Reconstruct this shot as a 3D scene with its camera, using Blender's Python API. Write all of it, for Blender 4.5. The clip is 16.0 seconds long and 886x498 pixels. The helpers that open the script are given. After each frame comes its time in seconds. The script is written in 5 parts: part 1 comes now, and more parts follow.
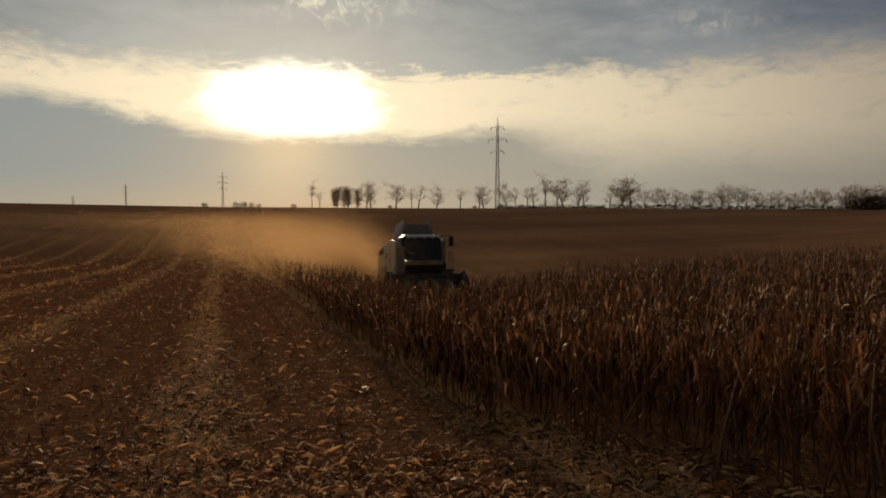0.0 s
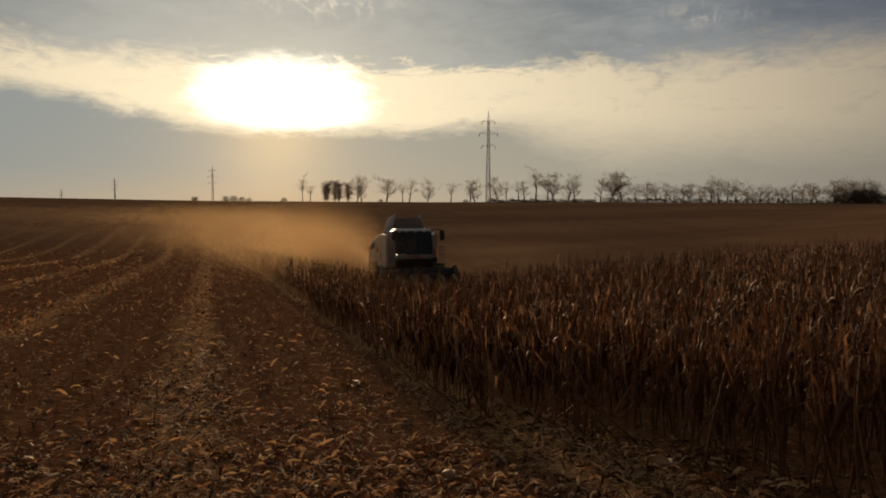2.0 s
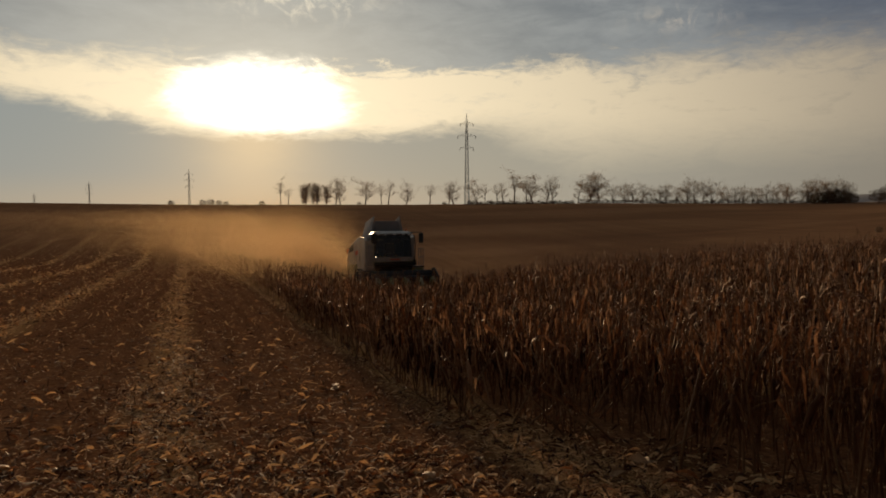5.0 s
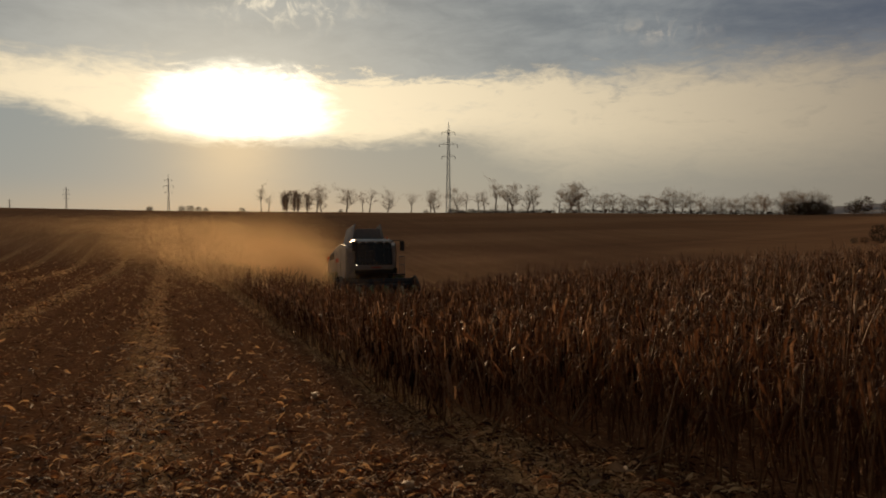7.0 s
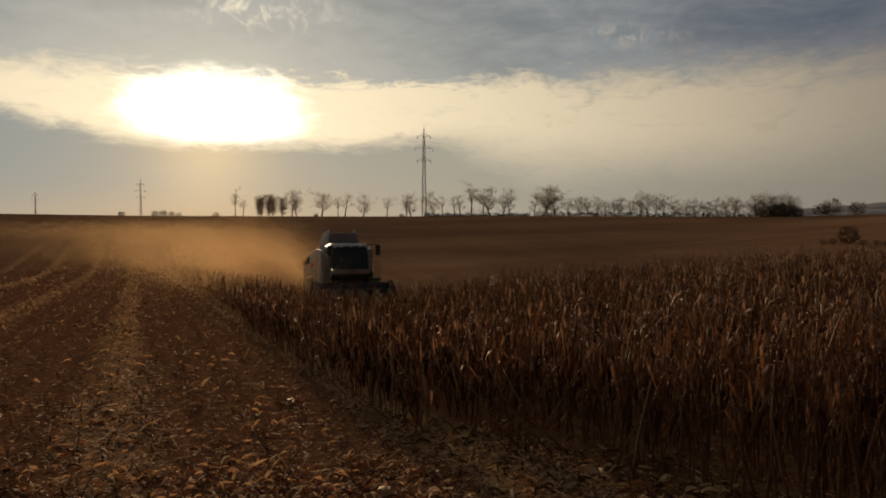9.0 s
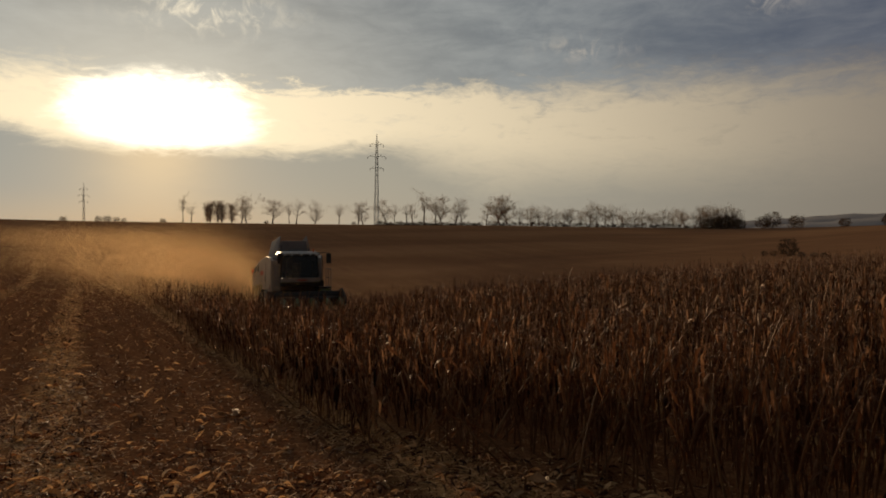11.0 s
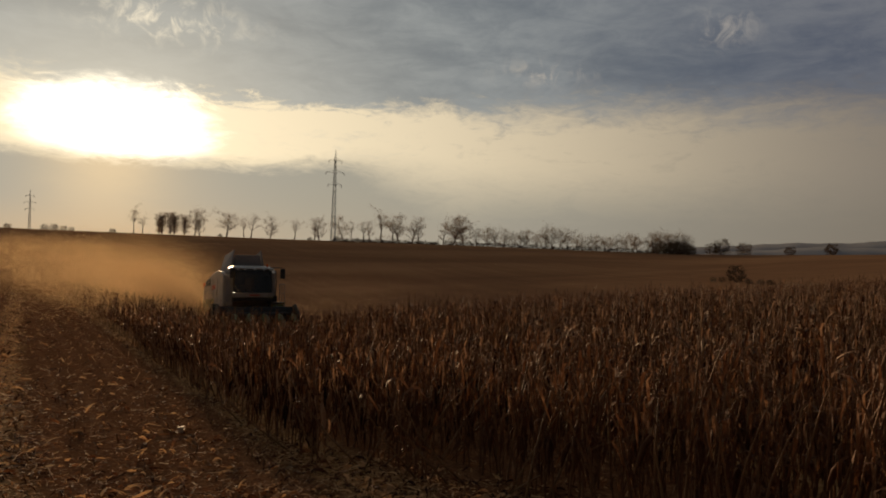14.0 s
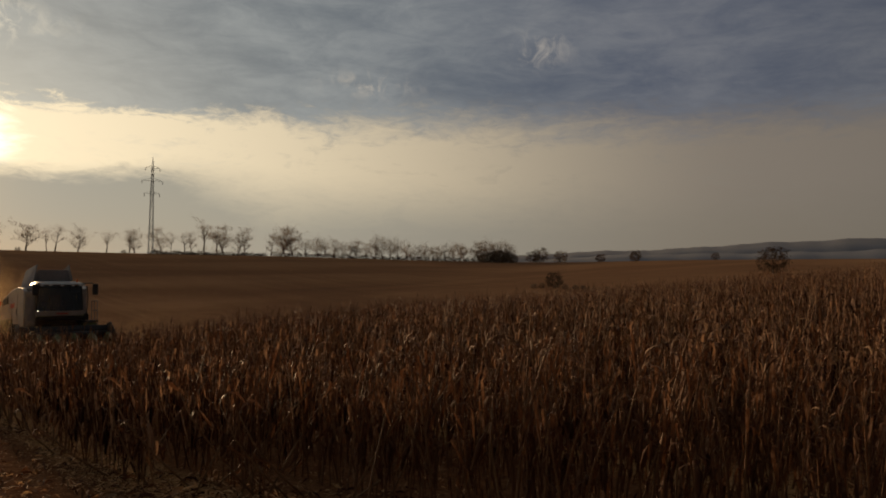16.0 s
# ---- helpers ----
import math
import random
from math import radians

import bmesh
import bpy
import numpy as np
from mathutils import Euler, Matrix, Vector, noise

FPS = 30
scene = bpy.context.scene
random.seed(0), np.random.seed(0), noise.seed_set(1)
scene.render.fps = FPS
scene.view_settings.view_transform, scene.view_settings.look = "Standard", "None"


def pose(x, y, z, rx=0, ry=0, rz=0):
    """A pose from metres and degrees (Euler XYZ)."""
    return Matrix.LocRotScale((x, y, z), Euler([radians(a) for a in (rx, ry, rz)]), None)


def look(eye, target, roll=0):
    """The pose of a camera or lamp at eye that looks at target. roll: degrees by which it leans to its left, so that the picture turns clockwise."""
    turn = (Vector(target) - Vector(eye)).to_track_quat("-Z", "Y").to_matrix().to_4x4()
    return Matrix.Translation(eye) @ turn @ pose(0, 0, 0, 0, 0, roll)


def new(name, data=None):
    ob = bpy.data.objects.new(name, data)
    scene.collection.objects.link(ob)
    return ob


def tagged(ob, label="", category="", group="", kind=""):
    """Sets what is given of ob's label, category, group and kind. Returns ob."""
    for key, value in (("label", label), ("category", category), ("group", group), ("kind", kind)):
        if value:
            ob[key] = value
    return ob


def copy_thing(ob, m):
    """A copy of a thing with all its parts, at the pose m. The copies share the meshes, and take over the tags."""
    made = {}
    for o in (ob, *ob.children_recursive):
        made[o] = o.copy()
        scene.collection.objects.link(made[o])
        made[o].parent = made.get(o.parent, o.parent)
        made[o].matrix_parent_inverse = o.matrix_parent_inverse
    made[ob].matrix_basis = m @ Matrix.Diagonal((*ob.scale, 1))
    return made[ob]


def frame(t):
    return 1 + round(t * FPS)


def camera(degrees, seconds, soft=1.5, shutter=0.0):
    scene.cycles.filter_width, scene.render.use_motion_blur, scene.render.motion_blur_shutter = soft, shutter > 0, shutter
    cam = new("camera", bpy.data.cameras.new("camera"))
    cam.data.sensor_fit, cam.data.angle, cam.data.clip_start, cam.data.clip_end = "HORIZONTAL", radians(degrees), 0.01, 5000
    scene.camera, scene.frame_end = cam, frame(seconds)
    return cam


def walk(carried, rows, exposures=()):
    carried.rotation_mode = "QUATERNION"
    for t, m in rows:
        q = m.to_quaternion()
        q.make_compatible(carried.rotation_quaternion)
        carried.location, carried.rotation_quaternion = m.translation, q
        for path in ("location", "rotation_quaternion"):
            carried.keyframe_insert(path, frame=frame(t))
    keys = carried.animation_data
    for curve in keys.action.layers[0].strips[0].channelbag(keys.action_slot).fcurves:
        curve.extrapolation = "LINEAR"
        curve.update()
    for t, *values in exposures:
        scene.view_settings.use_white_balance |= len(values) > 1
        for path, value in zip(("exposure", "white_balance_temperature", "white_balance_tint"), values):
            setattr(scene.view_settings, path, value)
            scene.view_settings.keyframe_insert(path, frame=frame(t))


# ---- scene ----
EYE = 2.55
SUN_AZ, SUN_EL = -12.0, 8.0

cam = camera(62.4, 16.0, soft=1.85)
walk(cam, [
    (0, pose(0.000, 0.000, EYE + 0.000, 87.138, -0.000, -0.000)),
    (0.5, pose(-0.004, 0.008, EYE + -0.008, 87.112, -0.026, 0.287)),
    (1, pose(0.000, -0.010, EYE + -0.004, 86.764, 0.165, 0.315)),
    (1.5, pose(0.007, -0.019, EYE + 0.004, 86.762, -0.030, -0.311)),
    (2, pose(-0.002, -0.038, EYE + 0.004, 86.661, 0.011, -0.712)),
    (2.5, pose(-0.000, -0.054, EYE + 0.004, 86.577, -0.112, -1.033)),
    (3, pose(0.003, -0.069, EYE + 0.009, 86.684, -0.032, -0.790)),
    (3.5, pose(0.008, -0.069, EYE + 0.015, 86.766, 0.014, -1.415)),
    (4, pose(0.007, -0.076, EYE + 0.014, 86.744, 0.230, -1.851)),
    (6.5, pose(0.012, -0.089, EYE + 0.020, 87.315, 0.015, -3.338)),
    (7, pose(0.014, -0.088, EYE + 0.018, 87.477, -0.091, -3.815)),
    (7.5, pose(0.016, -0.098, EYE + 0.024, 87.459, -0.096, -4.322)),
    (8, pose(0.018, -0.107, EYE + 0.030, 87.524, 0.028, -5.020)),
    (10.5, pose(0.046, -0.109, EYE + 0.037, 88.257, -0.111, -7.841)),
    (11, pose(0.057, -0.115, EYE + 0.041, 88.452, -0.399, -9.421)),
    (11.5, pose(0.060, -0.121, EYE + 0.048, 88.652, -0.651, -9.948)),
    (12, pose(0.064, -0.134, EYE + 0.047, 89.166, -0.917, -10.826)),
    (12.5, pose(0.069, -0.134, EYE + 0.054, 89.300, -1.160, -11.196)),
    (13, pose(0.072, -0.148, EYE + 0.054, 89.482, -1.537, -11.997)),
    (13.5, pose(0.074, -0.153, EYE + 0.054, 89.493, -1.700, -12.244)),
    (14, pose(0.077, -0.160, EYE + 0.061, 89.975, -1.954, -12.805)),
    (14.5, pose(0.083, -0.171, EYE + 0.060, 90.205, -2.380, -13.763)),
    (15, pose(0.068, -0.191, EYE + 0.067, 90.307, -2.296, -15.398)),
    (15.5, pose(0.069, -0.232, EYE + 0.060, 91.186, -3.086, -19.158)),
    (16, pose(-0.046, -0.234, EYE + 0.035, 91.155, -1.135, -26.062)),
])

# ---- world and sun ----
scene.view_settings.exposure = 0.0
world = bpy.data.worlds.new("evening_sky")
scene.world = world
world.use_nodes = True


class Graph:
    """Short hand for node trees."""

    def __init__(self, tree):
        self.tree = tree
        tree.nodes.clear()

    def node(self, kind, inputs=(), **props):
        n = self.tree.nodes.new(kind)
        if "operation" in props:
            n.operation = props["operation"]
        if "data_type" in props:
            n.data_type = props["data_type"]
        if "blend_type" in props:
            n.blend_type = props["blend_type"]
        for key, value in dict(inputs).items():
            self.put(n.inputs[key], value)
        return n

    def put(self, socket, value):
        if isinstance(value, bpy.types.NodeSocket):
            self.tree.links.new(value, socket)
        else:
            socket.default_value = value

    def math(self, op, a, b=0.0, c=0.0):
        return self.node("ShaderNodeMath", {0: a, 1: b, 2: c}, operation=op).outputs[0]

    def smooth(self, x, lo, hi):
        n = self.node("ShaderNodeMapRange", {0: x, 1: lo, 2: hi, 3: 0.0, 4: 1.0})
        n.interpolation_type = "SMOOTHSTEP"
        return n.outputs[0]

    def mix(self, fac, a, b, blend="MIX"):
        n = self.node("ShaderNodeMix", {0: fac, 6: a, 7: b}, data_type="RGBA", blend_type=blend)
        return n.outputs[2]

    def noise(self, vec, scale, detail=4.0, rough=0.55, distort=0.0):
        return self.node("ShaderNodeTexNoise", {"Vector": vec, "Scale": scale, "Detail": detail, "Roughness": rough, "Distortion": distort}).outputs[0]

    def ramp(self, fac, stops):
        n = self.node("ShaderNodeValToRGB", {0: fac})
        el = n.color_ramp.elements
        while len(el) < len(stops):
            el.new(0.5)
        for e, (pos, col) in zip(el, stops):
            e.position, e.color = pos, (*col, 1)
        return n.outputs[0]


def build_sky():
    g = Graph(world.node_tree)
    way = g.node("ShaderNodeTexCoord").outputs["Generated"]
    sep = g.node("ShaderNodeSeparateXYZ", {0: way})
    deg = 180 / math.pi
    az = g.math("MULTIPLY", g.math("ARCTAN2", sep.outputs[0], sep.outputs[1]), deg)
    el = g.math("MULTIPLY", g.math("ARCSINE", sep.outputs[2]), deg)
    # the same cloud sheet seen flat: streaks get longer towards the horizon
    flat = g.node("ShaderNodeCombineXYZ", {0: g.math("MULTIPLY", az, 0.05), 1: g.math("MULTIPLY", el, 0.16), 2: 0.0}).outputs[0]
    fine = g.node("ShaderNodeCombineXYZ", {0: g.math("MULTIPLY", az, 0.2), 1: g.math("MULTIPLY", el, 0.6), 2: 3.0}).outputs[0]
    n1 = g.math("SUBTRACT", g.noise(flat, 1.6, 6, 0.6, 0.4), 0.5)
    n2 = g.math("SUBTRACT", g.noise(fine, 1.0, 7, 0.65, 1.1), 0.5)
    n3 = g.math("SUBTRACT", g.noise(fine, 3.0, 6, 0.65, 0.8), 0.5)
    dx = g.math("SUBTRACT", az, SUN_AZ)
    dy = g.math("SUBTRACT", el, SUN_EL)

    def bell(x, y, wx, wy):
        a = g.math("DIVIDE", x, wx)
        b = g.math("DIVIDE", y, wy)
        return g.math("POWER", 2.7183, g.math("MULTIPLY", g.math("ADD", g.math("MULTIPLY", a, a), g.math("MULTIPLY", b, b)), -1.0))
    wide = bell(dx, dy, 26.0, 13.0)
    close = bell(dx, dy, 6.5, 6.5)
    warp = g.math("ADD", g.math("MULTIPLY", n1, 3.0), g.math("ADD", g.math("MULTIPLY", n2, 3.4), g.math("MULTIPLY", n3, 2.4)))
    e2 = g.math("ADD", el, warp)
    east = g.smooth(az, 2.0, 26.0)
    # upper edge of the open band, ragged near the sun and soft further round
    blur = g.math("ADD", g.math("SUBTRACT", 2.0, g.math("MULTIPLY", g.smooth(az, -22.0, -8.0), 1.25)), g.math("MULTIPLY", east, 1.8))
    upper = g.smooth(g.math("DIVIDE", g.math("SUBTRACT", e2, 10.5), blur), -0.7, 0.9)
    # its lower edge: a flat cloud bank under the sun, fading out to the east
    low = g.math("SUBTRACT", 8.3, g.math("MULTIPLY", g.smooth(az, -33.0, -14.0), 2.7))
    low = g.math("ADD", low, g.math("MULTIPLY", g.smooth(az, -4.0, 4.0), 0.5))
    low = g.math("SUBTRACT", low, g.math("MULTIPLY", g.smooth(az, 4.0, 14.0), 2.3))
    soft = g.math("ADD", 1.3, g.math("MULTIPLY", g.smooth(az, 2.0, 12.0), 2.8))
    lower = g.smooth(g.math("DIVIDE", g.math("SUBTRACT", g.math("ADD", el, g.math("MULTIPLY", warp, 0.5)), low), soft), -0.5, 0.8)
    haze = g.mix(g.smooth(el, 0.0, 3.2), (0.345, 0.325, 0.27, 1), g.mix(g.smooth(az, -14.0, 8.0), (0.275, 0.298, 0.29, 1), (0.345, 0.325, 0.27, 1)))
    haze = g.mix(g.smooth(az, 8.0, 52.0), haze, (0.20, 0.17, 0.135, 1))
    haze = g.mix(g.math("MULTIPLY", close, 0.35), haze, (0.85, 0.62, 0.34, 1))
    shaft = bell(g.math("ADD", dx, g.math("MULTIPLY", n2, 2.0)), g.math("ADD", dy, 2.5), 3.4, 3.6)
    haze = g.mix(g.math("MULTIPLY", shaft, 0.42), haze, (0.95, 0.70, 0.40, 1))
    band = g.mix(g.smooth(az, 8.0, 50.0), (0.70, 0.58, 0.40, 1), (0.225, 0.187, 0.15, 1))
    streak = g.smooth(g.math("ADD", n2, g.math("MULTIPLY", n3, 0.6)), 0.02, 0.25)
    band = g.mix(g.math("MULTIPLY", streak, g.math("SUBTRACT", 0.7, g.math("MULTIPLY", east, 0.5))), band, g.mix(east, (0.40, 0.38, 0.33, 1), (0.22, 0.20, 0.165, 1)))
    band = g.mix(g.math("POWER", wide, 1.6), band, (1.1, 0.92, 0.62, 1))
    deck_tone = g.smooth(g.math("ADD", g.math("MULTIPLY", n1, 1.6), g.math("ADD", g.math("MULTIPLY", n2, 0.8), g.math("MULTIPLY", n3, 0.2))), -0.5, 0.55)
    deck = g.mix(deck_tone, (0.155, 0.173, 0.188, 1), (0.31, 0.325, 0.32, 1))
    deck = g.mix(g.smooth(az, 8.0, 45.0), deck, g.mix(deck_tone, (0.075, 0.088, 0.125, 1), (0.17, 0.175, 0.195, 1)))
    deck = g.mix(g.math("MULTIPLY", bell(dx, dy, 17.0, 9.5), 0.7), deck, (0.75, 0.70, 0.57, 1))
    # small broken cloudlets lit from below
    patch = g.math("ADD", bell(g.math("SUBTRACT", az, -8.5), g.math("SUBTRACT", el, 15.6), 4.5, 1.3),
                   g.math("ADD", bell(g.math("SUBTRACT", az, 20.5), g.math("SUBTRACT", el, 13.6), 3.0, 0.8), bell(g.math("SUBTRACT", az, 33.5), g.math("SUBTRACT", el, 16.4), 2.0, 1.2)))
    bits = g.smooth(g.noise(g.node("ShaderNodeCombineXYZ", {0: g.math("MULTIPLY", az, 0.7), 1: g.math("MULTIPLY", el, 0.6), 2: 7.0}).outputs[0], 1.0, 5, 0.6, 0.8), 0.45, 0.70)
    deck = g.mix(g.math("MULTIPLY", g.math("MULTIPLY", patch, bits), 0.9), deck, g.mix(east, (1.0, 0.88, 0.66, 1), (0.36, 0.33, 0.30, 1)))
    # the sun behind thin cloud: blown out, with a ragged rim
    rx = g.math("DIVIDE", g.math("SUBTRACT", dx, 0.6), 6.3)
    ry = g.math("DIVIDE", g.math("SUBTRACT", dy, 0.1), 3.1)
    r = g.math("SQRT", g.math("ADD", g.math("MULTIPLY", rx, rx), g.math("MULTIPLY", ry, ry)))
    r = g.math("ADD", r, g.math("ADD", g.math("MULTIPLY", n2, 0.75), g.math("MULTIPLY", n3, 0.35)))
    core = g.math("SUBTRACT", 1.0, g.smooth(r, 0.45, 1.3))
    band = g.mix(core, band, (2.6, 2.3, 1.75, 1))
    col = g.mix(lower, haze, band)
    col = g.mix(upper, col, g.mix(g.math("MULTIPLY", core, 0.8), deck, (2.0, 1.8, 1.4, 1)))
    # away from the sunset the sky is dim and blue
    off = g.smooth(g.math("ABSOLUTE", dx), 50.0, 115.0)
    col = g.mix(g.math("MULTIPLY", off, 0.9), col, (0.055, 0.053, 0.053, 1))
    # below the horizon: dull field colour
    col = g.mix(g.smooth(el, -2.0, -0.2), (0.05, 0.035, 0.02, 1), col)
    sky = g.node("ShaderNodeTexSky")
    sky.sky_type = "NISHITA"
    sky.sun_disc = False
    sky.sun_elevation, sky.sun_rotation = radians(SUN_EL), radians(SUN_AZ)
    part_a = g.node("ShaderNodeBackground", {"Color": col, "Strength": 1.0})
    part_b = g.node("ShaderNodeBackground", {"Color": sky.outputs[0], "Strength": 0.05})
    both = g.node("ShaderNodeMixShader", {0: 0.06, 1: part_a.outputs[0], 2: part_b.outputs[0]})
    out = g.node("ShaderNodeOutputWorld", {"Surface": both.outputs[0]})


build_sky()
sun_data = bpy.data.lights.new("sun", "SUN")
sun_data.energy, sun_data.angle, sun_data.color = 3.1, radians(3.0), (1.0, 0.66, 0.36)
sun = new("sun", sun_data)
sun_way = Vector((math.sin(radians(SUN_AZ)) * math.cos(radians(SUN_EL)), math.cos(radians(SUN_AZ)) * math.cos(radians(SUN_EL)), math.sin(radians(SUN_EL))))
sun.matrix_world = look(sun_way * 100, (0, 0, 0))


# ---- materials ----
def material(name, colors, rough=0.7, scale=4.0, detail=5.0, bump=0.15, bump_scale=None, metallic=0.0, island=0.0, obj=0.0, translucent=0.0, stretch=(1, 1, 1), spec=0.3, world_space=False):
    """A grained surface: colours blended by two noises, with variation by island or object, bump, and light through thin leaves."""
    m = bpy.data.materials.new(name)
    m.use_nodes = True
    g = Graph(m.node_tree)
    tc = g.node("ShaderNodeTexCoord")
    geo = g.node("ShaderNodeNewGeometry")
    src = geo.outputs["Position"] if world_space else tc.outputs["Object"]
    vec = g.node("ShaderNodeMapping", {"Vector": src, "Scale": stretch}).outputs[0]
    a = g.noise(vec, scale, detail, 0.6)
    b = g.noise(vec, scale * 7.3, 3, 0.6)
    v = g.math("ADD", g.math("MULTIPLY", a, 0.7), g.math("MULTIPLY", b, 0.3))
    if island:
        v = g.math("ADD", v, g.math("MULTIPLY", g.math("SUBTRACT", geo.outputs["Random Per Island"], 0.5), island))
    if obj:
        v = g.math("ADD", v, g.math("MULTIPLY", g.math("SUBTRACT", g.node("ShaderNodeObjectInfo").outputs["Random"], 0.5), obj))
    stops = [(0.3 + 0.4 * i / max(1, len(colors) - 1), c) for i, c in enumerate(colors)]
    col = g.ramp(v, stops)
    bm = g.node("ShaderNodeBump", {"Strength": bump, "Distance": 0.02, "Height": g.noise(vec, bump_scale or scale * 5, 4, 0.6)})
    bsdf = g.node("ShaderNodeBsdfPrincipled", {"Base Color": col, "Metallic": metallic, "Normal": bm.outputs[0], "Specular IOR Level": spec,
                                               "Roughness": g.math("ADD", rough - 0.1, g.math("MULTIPLY", b, 0.2))})
    last = bsdf.outputs[0]
    if translucent:
        tr = g.node("ShaderNodeBsdfTranslucent", {"Color": col})
        last = g.node("ShaderNodeMixShader", {0: translucent, 1: last, 2: tr.outputs[0]}).outputs[0]
    g.node("ShaderNodeOutputMaterial", {"Surface": last})
    return m


def glow(name, color, strength):
    m = bpy.data.materials.new(name)
    m.use_nodes = True
    g = Graph(m.node_tree)
    e = g.node("ShaderNodeEmission", {"Color": (*color, 1), "Strength": strength})
    g.node("ShaderNodeOutputMaterial", {"Surface": e.outputs[0]})
    return m


def glass(name, tint, rough=0.03):
    m = bpy.data.materials.new(name)
    m.use_nodes = True
    g = Graph(m.node_tree)
    fr = g.node("ShaderNodeFresnel", {"IOR": 1.5})
    tr = g.node("ShaderNodeBsdfTransparent", {"Color": (*tint, 1)})
    gl = g.node("ShaderNodeBsdfGlossy", {"Color": (1, 1, 1, 1), "Roughness": rough})
    mx = g.node("ShaderNodeMixShader", {0: fr.outputs[0], 1: tr.outputs[0], 2: gl.outputs[0]})
    g.node("ShaderNodeOutputMaterial", {"Surface": mx.outputs[0]})
    return m


ROW = radians(17.0)                     # the rows run this far left of the y axis
ALONG = Vector((-math.sin(ROW), math.cos(ROW), 0))
ACROSS = Vector((math.cos(ROW), math.sin(ROW), 0))


def soil_material():
    """Dark soil and chaff near by; paler straw on the spoil lines along the rows; tawny fields far off."""
    m = bpy.data.materials.new("field_soil")
    m.use_nodes = True
    g = Graph(m.node_tree)
    pos = g.node("ShaderNodeNewGeometry").outputs["Position"]
    turned = g.node("ShaderNodeMapping", {"Vector": pos, "Rotation": (0, 0, -ROW)}).outputs[0]
    sep = g.node("ShaderNodeSeparateXYZ", {0: turned})
    across = sep.outputs[0]
    n_big = g.noise(pos, 0.02, 4)
    n_mid = g.noise(turned, 0.6, 5)
    grain = g.noise(pos, 9.0, 6, 0.7)
    chaff = g.noise(pos, 26.0, 4, 0.7, 0.6)
    wob = g.math("ADD", across, g.math("MULTIPLY", g.math("SUBTRACT", n_mid, 0.5), 0.9))
    line = g.math("ABSOLUTE", g.math("SUBTRACT", g.math("FRACT", g.math("DIVIDE", g.math("ADD", wob, 2.55), 4.3)), 0.5))
    spoil = g.math("SUBTRACT", 1.0, g.smooth(line, 0.02, 0.17))
    rows = g.math("MULTIPLY", g.math("ADD", g.math("SINE", g.math("MULTIPLY", wob, 2 * math.pi / 0.75)), 1.0), 0.5)
    v = g.math("ADD", g.math("MULTIPLY", grain, 0.55), g.math("MULTIPLY", chaff, 0.45))
    col = g.ramp(v, [(0.36, (0.113, 0.048, 0.023)), (0.5, (0.245, 0.112, 0.051)), (0.62, (0.38, 0.195, 0.087)), (0.75, (0.58, 0.34, 0.16))])
    straw = g.ramp(v, [(0.35, (0.24, 0.125, 0.055)), (0.52, (0.64, 0.37, 0.15)), (0.7, (0.85, 0.57, 0.27))])
    col = g.mix(g.math("MULTIPLY", spoil, 0.82), col, straw)
    col = g.mix(g.math("MULTIPLY", rows, 0.25), col, (0.06, 0.024, 0.011, 1))
    length = g.node("ShaderNodeVectorMath", {0: pos}, operation="LENGTH").outputs["Value"]
    # far fields: uneven patches of stubble and tilled ground, with faint drill lines
    patch = g.noise(g.node("ShaderNodeMapping", {"Vector": pos, "Rotation": (0, 0, 0.25), "Scale": (0.010, 0.026, 0.02)}).outputs[0], 1.0, 6, 0.62, 0.8)
    drill = g.noise(g.node("ShaderNodeMapping", {"Vector": turned, "Scale": (0.9, 0.012, 0.1)}).outputs[0], 1.0, 4)
    strips = g.math("ADD", g.math("MULTIPLY", patch, 0.75), g.math("MULTIPLY", drill, 0.25))
    far = g.ramp(strips, [(0.36, (0.22, 0.118, 0.066)), (0.5, (0.33, 0.172, 0.088)), (0.62, (0.46, 0.25, 0.125))])
    far = g.mix(g.math("MULTIPLY", g.noise(pos, 0.5, 5, 0.7), 0.5), far, (0.25, 0.132, 0.068, 1))
    # the cut rows run on further to the west of the crop
    rim = g.math("ADD", 60.0, g.math("MULTIPLY", g.math("SUBTRACT", 1.0, g.smooth(across, -8.0, 6.0)), 22.0))
    col = g.mix(g.smooth(g.math("DIVIDE", length, rim), 0.8, 1.8), col, far)
    bm = g.node("ShaderNodeBump", {"Strength": 0.6, "Distance": 0.05, "Height": v})
    bsdf = g.node("ShaderNodeBsdfDiffuse", {"Color": col, "Roughness": 0.6, "Normal": bm.outputs[0]})
    g.node("ShaderNodeOutputMaterial", {"Surface": bsdf.outputs[0]})
    return m


M_SOIL = soil_material()
# last leaf stop paints glints: a few islands come out far paler
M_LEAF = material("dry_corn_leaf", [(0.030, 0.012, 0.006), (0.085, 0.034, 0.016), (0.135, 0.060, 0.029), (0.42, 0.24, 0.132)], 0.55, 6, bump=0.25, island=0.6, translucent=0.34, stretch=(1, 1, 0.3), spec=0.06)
M_STALK = material("dry_corn_stalk", [(0.08, 0.032, 0.012), (0.18, 0.08, 0.03), (0.34, 0.19, 0.08)], 0.65, 8, bump=0.3, island=0.25, stretch=(1, 1, 0.15))
M_HUSK = material("corn_husk", [(0.14, 0.07, 0.03), (0.28, 0.155, 0.07), (0.42, 0.26, 0.13)], 0.6, 10, bump=0.3, island=0.3, translucent=0.2, stretch=(1, 1, 0.2))
